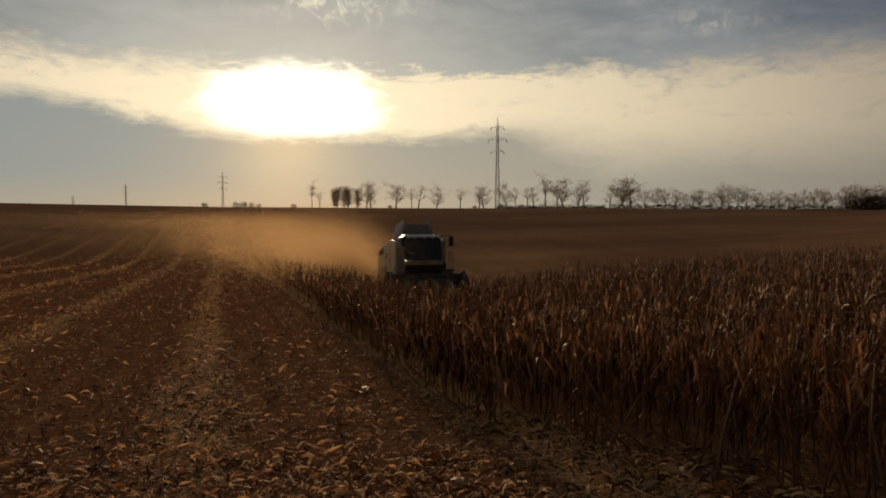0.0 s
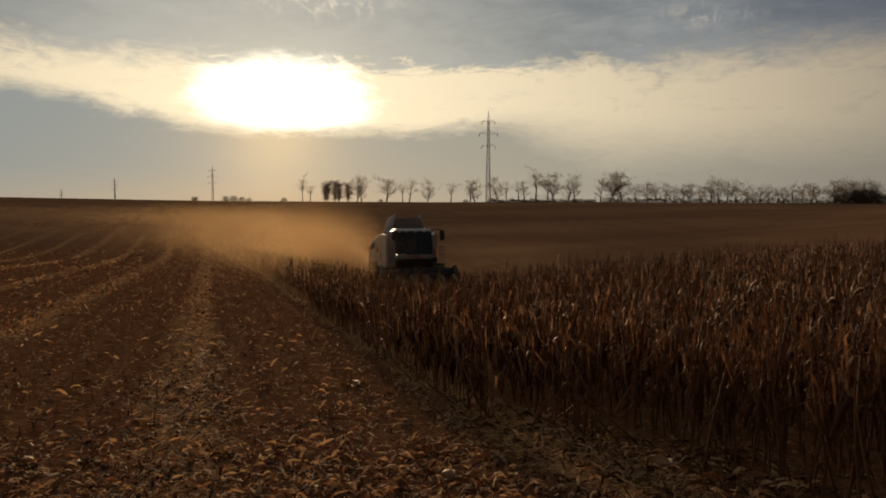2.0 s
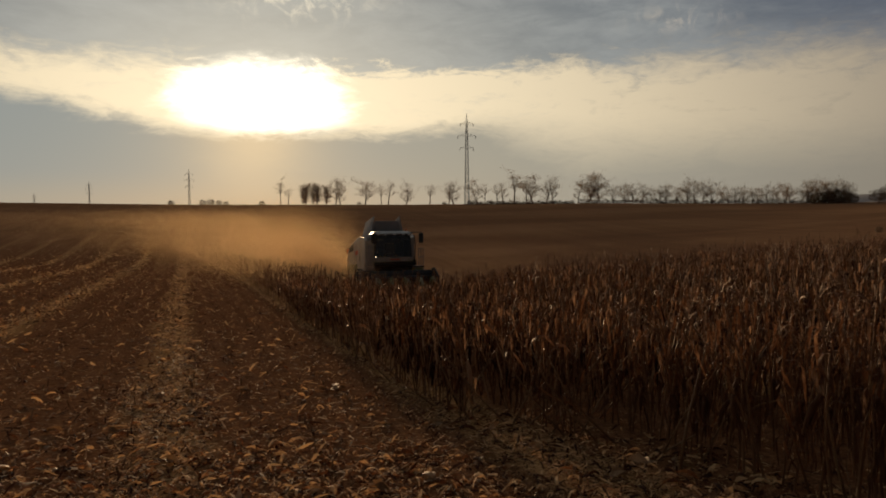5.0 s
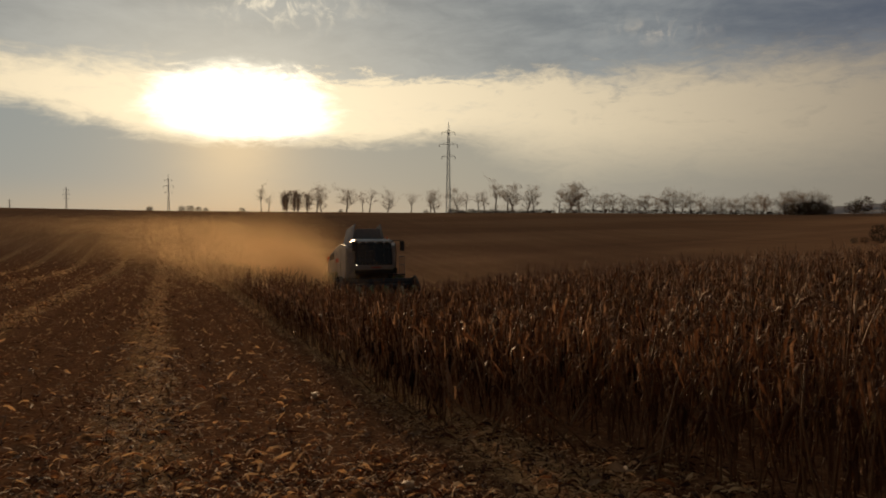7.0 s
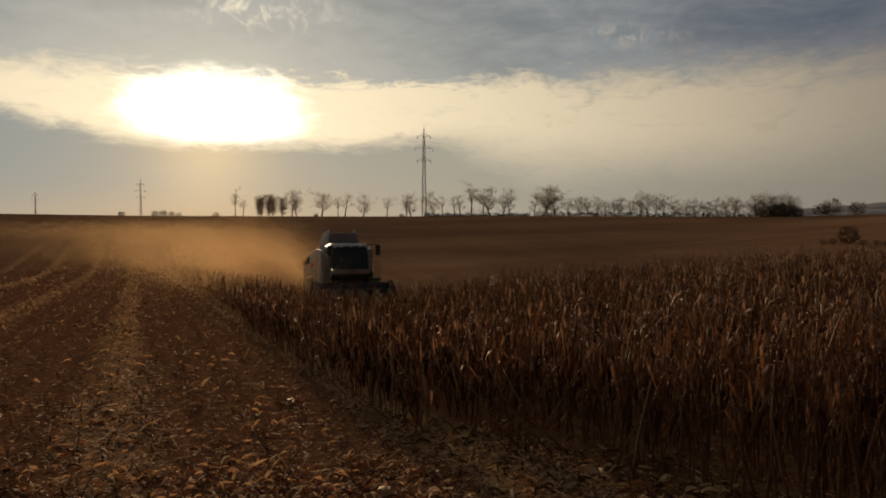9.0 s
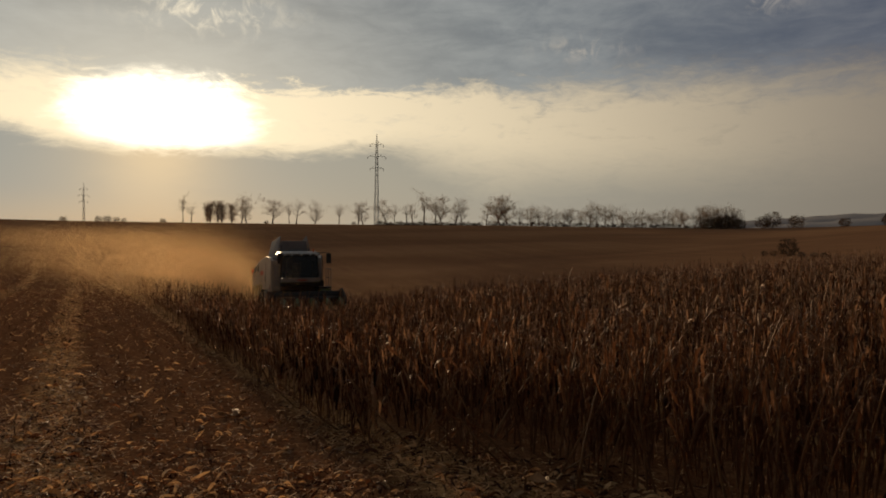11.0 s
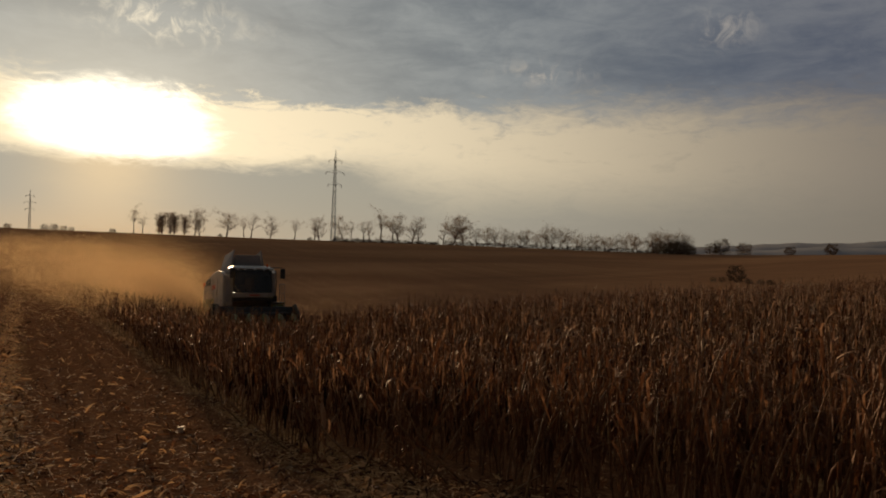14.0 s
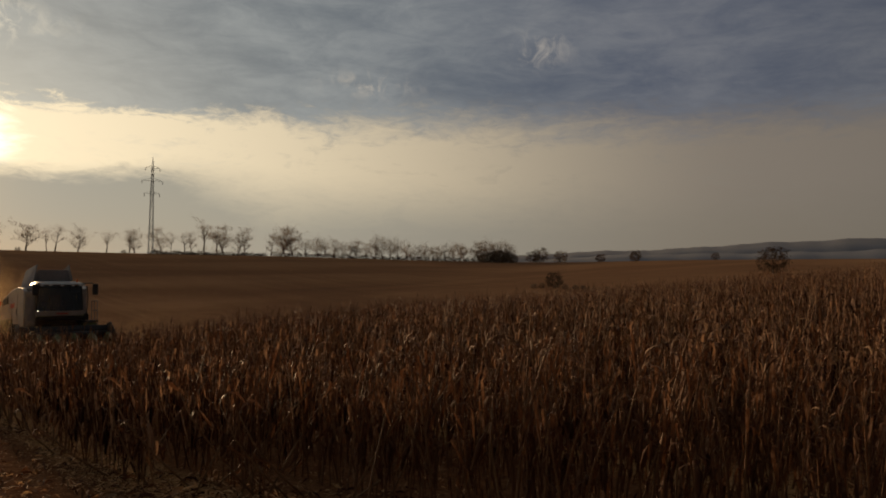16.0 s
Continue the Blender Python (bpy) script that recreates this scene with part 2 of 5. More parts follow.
M_LITTER = material("chopped_straw", [(0.05, 0.018, 0.008), (0.15, 0.056, 0.022), (0.29, 0.130, 0.055), (0.72, 0.44, 0.205)], 0.75, 5, bump=0.2, island=0.7, translucent=0.3, spec=0.15)
M_BARK = material("bark", [(0.13, 0.10, 0.075), (0.24, 0.185, 0.14)], 0.9, 3, bump=0.5, stretch=(1, 1, 0.2))
# twig colour is lightened to carry the haze over the far trees
M_HAZED_TWIG = material("bare_twigs", [(0.18, 0.13, 0.09), (0.36, 0.26, 0.17)], 0.9, 2, island=0.4, translucent=0.3)
M_BUSH = material("autumn_bush_leaf", [(0.06, 0.045, 0.03), (0.12, 0.082, 0.05), (0.16, 0.105, 0.06)], 0.85, 2, island=0.4, translucent=0.05)
M_STEEL = material("galvanised_steel", [(0.16, 0.17, 0.17), (0.30, 0.31, 0.31)], 0.55, 2, metallic=0.6, island=0.2)
# distance haze is put into the ridge colour: woods in pale blue-grey
M_HAZED_HILL = material("far_hill_with_haze_colour", [(0.13, 0.14, 0.16), (0.19, 0.195, 0.21)], 0.95, 0.006, bump=0.0, world_space=True)


# ---- mesh helpers ----
def mesh_ob(name, verts, faces, mat, parent=None, smooth=False):
    me = bpy.data.meshes.new(name)
    me.from_pydata(verts, [], faces)
    me.materials.append(mat)
    if smooth:
        me.shade_smooth()
    me.update()
    ob = new(name, me)
    ob.parent = parent
    return ob


def part(name, bm, mat, parent, label="", smooth=False):
    me = bpy.data.meshes.new(name)
    bmesh.ops.recalc_face_normals(bm, faces=bm.faces)
    bm.to_mesh(me)
    bm.free()
    me.materials.append(mat)
    if smooth:
        me.shade_smooth()
    ob = new(name, me)
    ob.parent = parent
    if label:
        tagged(ob, label)
    return ob


def thing(name, m, label, category, group="", kind=""):
    ob = new(name)
    ob.empty_display_size = 0.3
    ob.matrix_world = m
    return tagged(ob, label, category, group, kind)


def add_box(bm, lo, hi, bevel=0.0, m=None):
    got = bmesh.ops.create_cube(bm, size=1.0)["verts"]
    c = [(a + b) / 2 for a, b in zip(lo, hi)]
    s = [b - a for a, b in zip(lo, hi)]
    for v in got:
        v.co = Vector((c[i] + v.co[i] * s[i] for i in range(3)))
    if bevel:
        edges = list({e for v in got for e in v.link_edges})
        out = bmesh.ops.bevel(bm, geom=edges, offset=bevel, segments=2, affect="EDGES", profile=0.5)
        got = list({v for f in out["faces"] for v in f.verts} | {v for v in got if v.is_valid})
    if m is not None:
        for v in got:
            v.co = m @ v.co
    return bm


def box(lo, hi, bevel=0.0, m=None):
    return add_box(bmesh.new(), lo, hi, bevel, m)


def add_tube(bm, pts, radii, sides=6, cap=True):
    """A tapered tube through points."""
    rings = []
    pts = [Vector(p) for p in pts]
    if not hasattr(radii, "__len__"):
        radii = [radii] * len(pts)
    for i, p in enumerate(pts):
        d = (pts[min(i + 1, len(pts) - 1)] - pts[max(i - 1, 0)]).normalized()
        ref = Vector((1, 0, 0)) if abs(d.x) < 0.8 else Vector((0, 1, 0))
        a = d.cross(ref).normalized()
        b = d.cross(a)
        rings.append([bm.verts.new(p + (a * math.cos(k * 2 * math.pi / sides) + b * math.sin(k * 2 * math.pi / sides)) * radii[i]) for k in range(sides)])
    for r0, r1 in zip(rings, rings[1:]):
        for k in range(sides):
            bm.faces.new((r0[k], r0[(k + 1) % sides], r1[(k + 1) % sides], r1[k]))
    if cap and sides > 2:
        bm.faces.new(rings[0][::-1])
        bm.faces.new(rings[-1])
    return bm


def tube(pts, radii, sides=6):
    return add_tube(bmesh.new(), pts, radii, sides)


def prism(outline, lo, hi, axis=0, bevel=0.0):
    """An outline of (u, v) pushed along an axis from lo to hi."""
    bm = bmesh.new()
    def at(u, v, w):
        return (w, u, v) if axis == 0 else (u, w, v) if axis == 1 else (u, v, w)
    a = [bm.verts.new(at(u, v, lo)) for u, v in outline]
    b = [bm.verts.new(at(u, v, hi)) for u, v in outline]
    bm.faces.new(a)
    bm.faces.new(b[::-1])
    n = len(outline)
    for i in range(n):
        bm.faces.new((a[i], b[i], b[(i + 1) % n], a[(i + 1) % n]))
    bmesh.ops.recalc_face_normals(bm, faces=bm.faces)
    if bevel:
        bmesh.ops.bevel(bm, geom=list(bm.edges), offset=bevel, segments=2, affect="EDGES", profile=0.5)
    return bm


# ---- ground ----
def smoothstep(x, a, b):
    t = np.clip((x - a) / (b - a), 0, 1)
    return t * t * (3 - 2 * t)


SKYLINE_AZ = [-180, -60, -31, -17, 0, 13, 25, 31, 35, 45, 57, 75, 180]
SKYLINE_UP = [0.004, 0.010, 0.0115, 0.0075, 0.0060, 0.0060, 0.0042, 0.0042, 0.0052, 0.0118, 0.0168, 0.018, 0.004]


def ground_z(x, y):
    """Height of the field: it falls away before the eye, dips, and climbs to the skyline."""
    x, y = np.asarray(x, float), np.asarray(y, float)
    d = np.hypot(x, y) + 1e-6
    az = np.degrees(np.arctan2(x, y))
    q = np.maximum(0, y - 0.2 * x)
    lift = 0.065 * np.maximum(0, x) - 0.03 * np.minimum(0, x)
    fall = 0.0001 + 0.00055 * smoothstep(az, -14, 5)
    near = -0.045 * y + lift - fall * q * q
    near = np.where(y < 0, 0.015 * y + lift, near)
    near = np.maximum(near, -7.5) - 0.36 * np.exp(-((az + 1.5) / 9.0) ** 2) * smoothstep(d, 16, 32) * (1 - smoothstep(d, 55, 80))
    near = near + 0.10 * np.sin(x * 0.09 + 1) * np.sin(y * 0.07) * smoothstep(d, 8, 40)
    up = np.interp(az, SKYLINE_AZ, SKYLINE_UP)
    crest = EYE + up * 260
    west = 1 - smoothstep(az, -22, -1)
    low = -7.0 + 6.0 * smoothstep(az, 10, 55) + 4.5 * west
    far = low + (crest - low) * smoothstep(d, 60 + 14 * west, 275) - 6.0 * smoothstep(d, 275, 520) * (az < 90)
    far = far + 0.5 * np.sin(x * 0.031) * np.sin(y * 0.023 + 2) * smoothstep(d, 90, 160) * (1 - smoothstep(d, 200, 270))
    k = smoothstep(d, 55, 115)
    return near * (1 - k) + far * k


def gz(x, y):
    return float(ground_z(x, y))


def build_ground():
    rings = np.concatenate([np.linspace(0, 60, 90), np.geomspace(61, 4600, 110)])
    n = 240
    ang = np.linspace(0, 2 * np.pi, n, endpoint=False)
    verts = [(0.0, 0.0, gz(0, 0))]
    for r in rings[1:]:
        xs, ys = r * np.sin(ang), r * np.cos(ang)
        verts.extend(zip(xs, ys, ground_z(xs, ys)))
    faces = [(0, 1 + (i + 1) % n, 1 + i) for i in range(n)]
    for k in range(len(rings) - 2):
        b0, b1 = 1 + k * n, 1 + (k + 1) * n
        for i in range(n):
            j = (i + 1) % n
            faces.append((b0 + i, b0 + j, b1 + j, b1 + i))
    ob = mesh_ob("ground", verts, faces, M_SOIL, smooth=True)
    tagged(ob, "dark brown harvested maize field with pale chaff lines", "field", kind="structure")


build_ground()


def at_ray(az, up, lo=5.0, hi=600.0):
    """Where a line of sight from the eye meets the ground."""
    a = radians(az)
    d = lo
    while d < hi and EYE + up * d > gz(d * math.sin(a), d * math.cos(a)):
        d += 0.5 if d < 60 else 2.0
    return d * math.sin(a), d * math.cos(a), d


# ---- skyline: hills, trees, bushes, pylons ----
def hill_range(name, dist, az0, az1, heights, seed, label):
    """A long wooded ridge with depth, its top line uneven."""
    rnd = np.random.RandomState(seed)
    n = 120
    verts, faces = [], []
    az = np.linspace(az0, az1, n)
    h = np.interp(az, np.linspace(az0, az1, len(heights)), heights)
    bumps = sum(np.sin(az * f + rnd.rand() * 6) * a for f, a in ((1.1, 0.0006), (2.7, 0.0004), (7.0, 0.0002)))
    for i in range(n):
        s, c = math.sin(radians(az[i])), math.cos(radians(az[i]))
        top = EYE + (h[i] + bumps[i] * min(1, h[i] * 200)) * dist
        for dd, z in ((0.86, -15), (0.93, EYE + (top - EYE) * 0.6), (1.0, top), (1.06, top * 0.6), (1.12, -15)):
            verts.append((s * dist * dd, c * dist * dd, z))
    for i in range(n - 1):
        for k in range(4):
            a = i * 5 + k
            faces.append((a, a + 5, a + 6, a + 1))
    ob = mesh_ob(name, verts, faces, M_HAZED_HILL, smooth=True)
    return tagged(ob, label, "hill", kind="structure")


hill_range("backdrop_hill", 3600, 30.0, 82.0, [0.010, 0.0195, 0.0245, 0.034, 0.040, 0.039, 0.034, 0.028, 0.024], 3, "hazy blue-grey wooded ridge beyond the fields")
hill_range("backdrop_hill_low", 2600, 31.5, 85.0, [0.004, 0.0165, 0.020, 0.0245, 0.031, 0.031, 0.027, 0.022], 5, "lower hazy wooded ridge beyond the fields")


def branch(bm, rnd, p, d, length, r, depth, tips, droop=0.0):
    segs = 3 if depth > 0 else 2
    pts, rad = [p], [r]
    for i in range(segs):
        d = (d + Vector((rnd.gauss(0, 0.17), rnd.gauss(0, 0.17), rnd.gauss(0.03, 0.10)))).normalized()
        p = p + d * (length / segs)
        pts.append(p)
        rad.append(r * (1 - 0.55 * (i + 1) / segs))
    add_tube(bm, pts, rad, 5 if depth > 1 else 3, cap=False)
    if depth == 0:
        tips.append((pts[-1], d))
        tips.append((pts[-2], d))
        return
    for k in range(rnd.choice((3, 3, 4))):
        i = rnd.randint(1, segs)
        a = rnd.uniform(0, 6.283)
        side = Vector((math.cos(a), math.sin(a), rnd.uniform(0.0, 0.7)))
        branch(bm, rnd, pts[i], (d * 0.55 + side * 0.75).normalized(), length * rnd.uniform(0.5, 0.72), rad[i] * 0.62, depth - 1, tips)


def clump_mesh(tips, rnd, count, spread, size):
    """Twigs and leftover leaves: many small bent slips round the branch ends."""
    verts, faces = [], []
    for p, d in tips:
        for _ in range(count):
            c = p + Vector((rnd.gauss(0, spread), rnd.gauss(0, spread), rnd.gauss(0, spread * 0.8)))
            a = Vector((rnd.gauss(0, 1), rnd.gauss(0, 1), rnd.gauss(0.4, 1))).normalized()
            b = a.orthogonal().normalized()
            s = size * rnd.uniform(0.5, 1.4)
            i = len(verts)
            verts += [c - a * s, c + b * s * 0.35, c + a * s, c - b * s * 0.35]
            faces.append((i, i + 1, i + 2, i + 3))
    return verts, faces


def tree(kind, seed, height, label):
    """Trunk with limbs, and a thin crown of twigs and leftover leaves."""
    rnd = random.Random(seed)
    root = thing("tree", Matrix(), label, "tree", "trees on the skyline")
    bm = bmesh.new()
    tips = []
    h = height
    if kind == "poplar":
        add_tube(bm, [(0, 0, -0.3), (0, 0, h * 0.5), (0, 0, h * 0.95)], [h * 0.022, h * 0.014, h * 0.004], 6)
        for i in range(34):
            z = h * (0.06 + 0.80 * i / 34)
            a = rnd.uniform(0, 6.283)
            branch(bm, rnd, Vector((0, 0, z)), Vector((math.cos(a) * 0.75, math.sin(a) * 0.75, 1)).normalized(), h * 0.23, h * 0.008, 1, tips)
        spread, size, count = h * 0.04, h * 0.02, 9
    elif kind == "bush":
        add_tube(bm, [Vector((0, 0, -0.3)), Vector((0, 0, h * 0.05)), Vector((0, 0, h * 0.3))], [h * 0.030, h * 0.024, h * 0.015], 7, cap=False)
        spread, size, count = h * 0.05, h * 0.035, 8
    else:
        # a crooked leader with limbs all the way up; the lowest third stays clear
        wide = kind == "wide"
        pts, p, d = [Vector((0, 0, -0.3))], Vector((0, 0, -0.3)), Vector((rnd.gauss(0, 0.10), rnd.gauss(0, 0.10), 1)).normalized()
        for i in range(6):
            d = (d + Vector((rnd.gauss(0, 0.13), rnd.gauss(0, 0.13), 0.12))).normalized()
            p = p + d * (h * (0.72 if wide else 0.80) / 6)
            pts.append(p)
        rad = [h * k for k in (0.026, 0.021, 0.018, 0.014, 0.010, 0.007, 0.004)]
        add_tube(bm, pts, rad, 6, cap=False)
        count = rnd.randint(13, 17) if wide else rnd.randint(8, 11)
        first = rnd.uniform(0.14, 0.26) if wide else rnd.uniform(0.30, 0.46)
        for k in range(count):
            f = first + (1.0 - first) * (k + rnd.random()) / count
            i = min(5, int(f * 6))
            q = pts[i].lerp(pts[i + 1], f * 6 - i)
            a = k * 2.4 + rnd.uniform(-0.7, 0.7)
            out = (1.15 if wide else 0.8) * (1.25 - 0.75 * f)
            way = Vector((math.cos(a) * out, math.sin(a) * out, rnd.uniform(0.45, 1.0))).normalized()
            branch(bm, rnd, q, way, h * rnd.uniform(0.20, 0.32) * (1.12 if wide else 0.92), rad[i] * 0.5, 2, tips)
        spread, size, count = (h * 0.034, h * 0.016, 4) if wide else (h * 0.028, h * 0.014, 3)
    if kind == "bush":
        tips = []
        for _ in range(300):
            a, b = rnd.uniform(0, 6.283), math.acos(rnd.uniform(-1, 1))
            k = rnd.uniform(0.55, 1.0) ** 0.5 * (1 + 0.28 * math.sin(3 * a + seed) * math.sin(2 * b) + 0.16 * math.sin(7 * a + 5 * b))
            tips.append((Vector((0.5 * h * k * math.sin(b) * math.cos(a), 0.5 * h * k * math.sin(b) * math.sin(a), h * (0.50 + 0.46 * k * math.cos(b)))), Vector((0, 0, 1))))
    trunk = part("trunk", bm, M_BARK, root, smooth=True)
    verts, faces = clump_mesh(tips, rnd, count, spread, size)
    mesh_ob("crown", verts, faces, M_BUSH if kind == "bush" else M_HAZED_TWIG, root)
    return root


SMALL = {
    "thin": [tree("thin", 11 + i, 1.0 * 9, "thin almost bare tree standing on the skyline") for i in range(3)],
    "wide": [tree("wide", 21 + i, 1.0 * 9, "bare broad-crowned tree standing on the skyline") for i in range(3)],
    "poplar": [tree("poplar", 31, 9.0, "narrow upright poplar with clinging leaves on the skyline")],
    "bush": [tree("bush", 41 + i, 4.0, "round dark bush standing in the field") for i in range(2)],
}
BASE = {"thin": 9.0, "wide": 9.0, "poplar": 9.0, "bush": 4.0}
used = set()
tree_rnd = random.Random(5)


def plant_tree(kind, az, dist, height, sink=0.0):
    src = tree_rnd.choice(SMALL[kind])
    x, y = dist * math.sin(radians(az)), dist * math.cos(radians(az))
    s = height / BASE[kind] * ((1.32 if az < 13.2 else 1.0) if kind in ("wide", "thin") else 1.08 if kind == "poplar" else 1.0)
    m = Matrix.Translation((x, y, gz(x, y) - sink)) @ Matrix.Rotation(tree_rnd.uniform(0, 6.28), 4, "Z")
    if src.name not in used:
        used.add(src.name)
        src.matrix_basis = m @ Matrix.Scale(s, 4)
        return src
    ob = copy_thing(src, m)
    ob.scale = (s * 1.1, s * 1.1, s * tree_rnd.uniform(0.85, 1.1)) if kind == "bush" else (s * 1.3, s * 1.3, s) if kind == "poplar" else (s * 1.22, s * 1.22, s * tree_rnd.uniform(0.86, 1.02))
    return ob


# loose trees on the crest: bearing, kind, height
for bearing, kind, h in ((-10.16, "thin", 7.0), (-9.56, "thin", 5.5), (-8.43, "poplar", 6.2), (-8.22, "poplar", 6.6), (-7.65, "poplar", 6.9), (-7.39, "poplar", 6.6), (-6.69, "poplar", 6.2),
                     (-5.95, "wide", 7.6), (-5.56, "wide", 6.8), (-3.67, "wide", 8.0), (-2.43, "thin", 6.0), (-1.90, "thin", 7.0), (-0.53, "wide", 6.2), (1.33, "thin", 6.4),
                     (2.83, "thin", 6.6), (3.23, "wide", 6.8), (5.12, "wide", 7.0), (5.60, "thin", 6.0), (6.65, "thin", 7.0), (7.09, "thin", 6.6), (8.00, "thin", 9.6), (8.91, "thin", 8.0), (9.47, "wide", 9.0),
                     (10.33, "wide", 8.0), (10.93, "thin", 7.2), (12.79, "thin", 6.5)):
    plant_tree(kind, bearing, 265 + tree_rnd.uniform(-2, 12), h, 0.3)
# the close row of trees further on
for i, (bearing, h) in enumerate(((13.46, 10.5), (13.96, 11.5), (14.46, 10.5), (15.45, 8.0), (16.35, 8.0), (16.92, 8.6), (17.49, 8.4), (18.21, 7.0), (18.77, 7.4), (19.40, 7.2), (20.03, 7.6), (20.80, 9.0), (21.34, 9.4), (21.88, 9.0), (22.48, 8.0),
                              (23.24, 6.6), (23.68, 6.2), (24.20, 6.6), (24.71, 6.4), (25.22, 6.6), (25.80, 6.2), (26.30, 6.8), (26.87, 6.4), (27.43, 6.8), (27.84, 7.8), (28.32, 8.2))):
    plant_tree("wide", bearing, 268 + tree_rnd.uniform(0, 14), h, 0.4)
for bearing, h in ((28.94, 9.0), (29.34, 9.6), (29.74, 10.2), (30.14, 10.4), (30.54, 10.0), (30.93, 9.4), (31.32, 8.0)):
    plant_tree("wide", bearing, 250 + tree_rnd.uniform(0, 10), h * 0.8, 0.4)
    plant_tree("bush", bearing + 0.2, 249 + tree_rnd.uniform(0, 6), h * 0.42, 0.3)
for az, up, h in ((33.1, 0.004, 4.6), (33.7, 0.004, 5.0), (35.2, 0.003, 4.4), (38.2, 0.001, 3.0), (40.8, 0.002, 3.4), (46.5, 0.001, 2.4)):
    plant_tree("bush", az, 258, h, 0.2)
# bushes out in the field
for az, up, h in ((34.75, -0.0300, 5.2), (50.4, -0.0045, 6.2)):
    bx, by, bd = at_ray(az, up)
    plant_tree("bush", az, bd, 0.021 * bd if az < 40 else 0.032 * bd, 0.2)
for az in (33.2, 33.8, 35.6, 36.4, 37.0):
    bx, by, bd = at_ray(az, -0.031)
    plant_tree("bush", az, bd, 0.008 * bd, 0.1)
for bearing, h in ((-18.01, 2.0), (-15.78, 2.2), (-15.21, 2.4), (-14.63, 2.0), (-14.13, 1.6), (-11.52, 1.8), (-4.15, 1.5), (2.48, 1.6)):
    plant_tree("bush", bearing, 268, h, 0.4)


def hedge(az0, az1, dist, height, seed, label):
    rnd = random.Random(seed)
    tips = []
    n = int((az1 - az0) / 0.053)
    for i in range(n):
        a = radians(az0 + (az1 - az0) * i / n)
        x, y = dist * math.sin(a), dist * math.cos(a)
        for _ in range(3):
            tips.append((Vector((x, y + rnd.uniform(-1, 1), gz(x, y) + height * rnd.uniform(-0.4, 0.85) * (0.75 + 0.25 * math.sin(i * 0.31) * math.sin(i * 0.113 + 1)))), Vector((0, 0, 1))))
    v, f = clump_mesh(tips, rnd, 10, 0.32, 0.26)
    tagged(mesh_ob("hedge", v, f, M_BUSH), label, "hedge", kind="stuff")


hedge(4.24, 12.54, 262, 1.3, 3, "dark low scrub along the crest under the trees")
hedge(12.88, 31.19, 264, 1.8, 4, "dark low undergrowth beneath the row of trees")


def pylon(az, dist, height, turn, base_sunk=0.5, thick=1.0):
    """A narrow lattice mast with three short pairs of arms."""
    x, y = dist * math.sin(radians(az)), dist * math.cos(radians(az))
    root = thing("pylon", pose(x, y, gz(x, y) - base_sunk, 0, 0, turn), "grey steel lattice power pylon on the crest of the field", "pylon", "pylons of the power line")
    h, w0, w1 = height, height * 0.023, height * 0.008
    r = 0.045 * thick

    def half(z):
        return w0 + (w1 - w0) * min(1, z / (h * 0.9))
    corners = ((1, 1), (-1, 1), (-1, -1), (1, -1))
    for sx, sy in corners:
        part("leg", tube([(sx * half(0), sy * half(0), 0), (sx * half(h * 0.9), sy * half(h * 0.9), h * 0.9), (0, 0, h)], [r * 1.5, r * 1.2, r * 0.8], 4), M_STEEL, root)
    levels = [h * (1 - (1 - 0.9 * i / 14) ** 1.0) for i in range(15)]
    for i in range(4):
        bm = bmesh.new()
        a, b = corners[i], corners[(i + 1) % 4]
        for z0, z1 in zip(levels, levels[1:]):
            add_tube(bm, [(a[0] * half(z0), a[1] * half(z0), z0), (b[0] * half(z1), b[1] * half(z1), z1)], r * 0.7, 3)
            add_tube(bm, [(b[0] * half(z0), b[1] * half(z0), z0), (a[0] * half(z1), a[1] * half(z1), z1)], r * 0.7, 3)
            add_tube(bm, [(a[0] * half(z1), a[1] * half(z1), z1), (b[0] * half(z1), b[1] * half(z1), z1)], r * 0.6, 3)
        part("lattice", bm, M_STEEL, root)
    for z, reach in ((0.885, 0.072), (0.755, 0.100), (0.625, 0.074)):
        for s in (-1, 1):
            bm = bmesh.new()
            tip = (s * reach * h, 0, z * h)
            for sy in (-1, 1):
                k = half(z * h)
                add_tube(bm, [(s * k, sy * k, z * h), tip], r, 3)
                add_tube(bm, [(s * k, sy * k, z * h + h * 0.025), tip], r * 0.8, 3)
            arm = part("arm", bm, M_STEEL, root)
            bm = bmesh.new()
            add_tube(bm, [(tip[0], 0, tip[2]), (tip[0], 0, tip[2] - h * 0.03)], [0.09 * thick, 0.12 * thick], 5)
            part("insulator", bm, M_STEEL, arm)
    return root


pylon(4.24, 258, 32.4, 10)
pylon(-16.72, 560, 34.0, 10, 0.0, 1.5)
pylon(-23.39, 1000, 40.0, 10, 0.0, 2.2)
pylon(-26.79, 1750, 40.0, 10, 0.0, 3.0)


# ---- the standing maize ----
EDGE = ((-60.0, 206.0), (0.55, 10.4), (1.6, 9.3), (2.8, 7.7), (3.5, 6.2), (4.2, 4.4), (9.0, -2.0), (16.0, -6.0))
LANE_AT = Vector((-1.30, 41.1, 0))      # front of the machine's cab on its cut lane
LANE_HALF = 2.5


def edge_y(x):
    xs, ys = [p[0] for p in EDGE], [p[1] for p in EDGE]
    return np.interp(x, xs, ys)


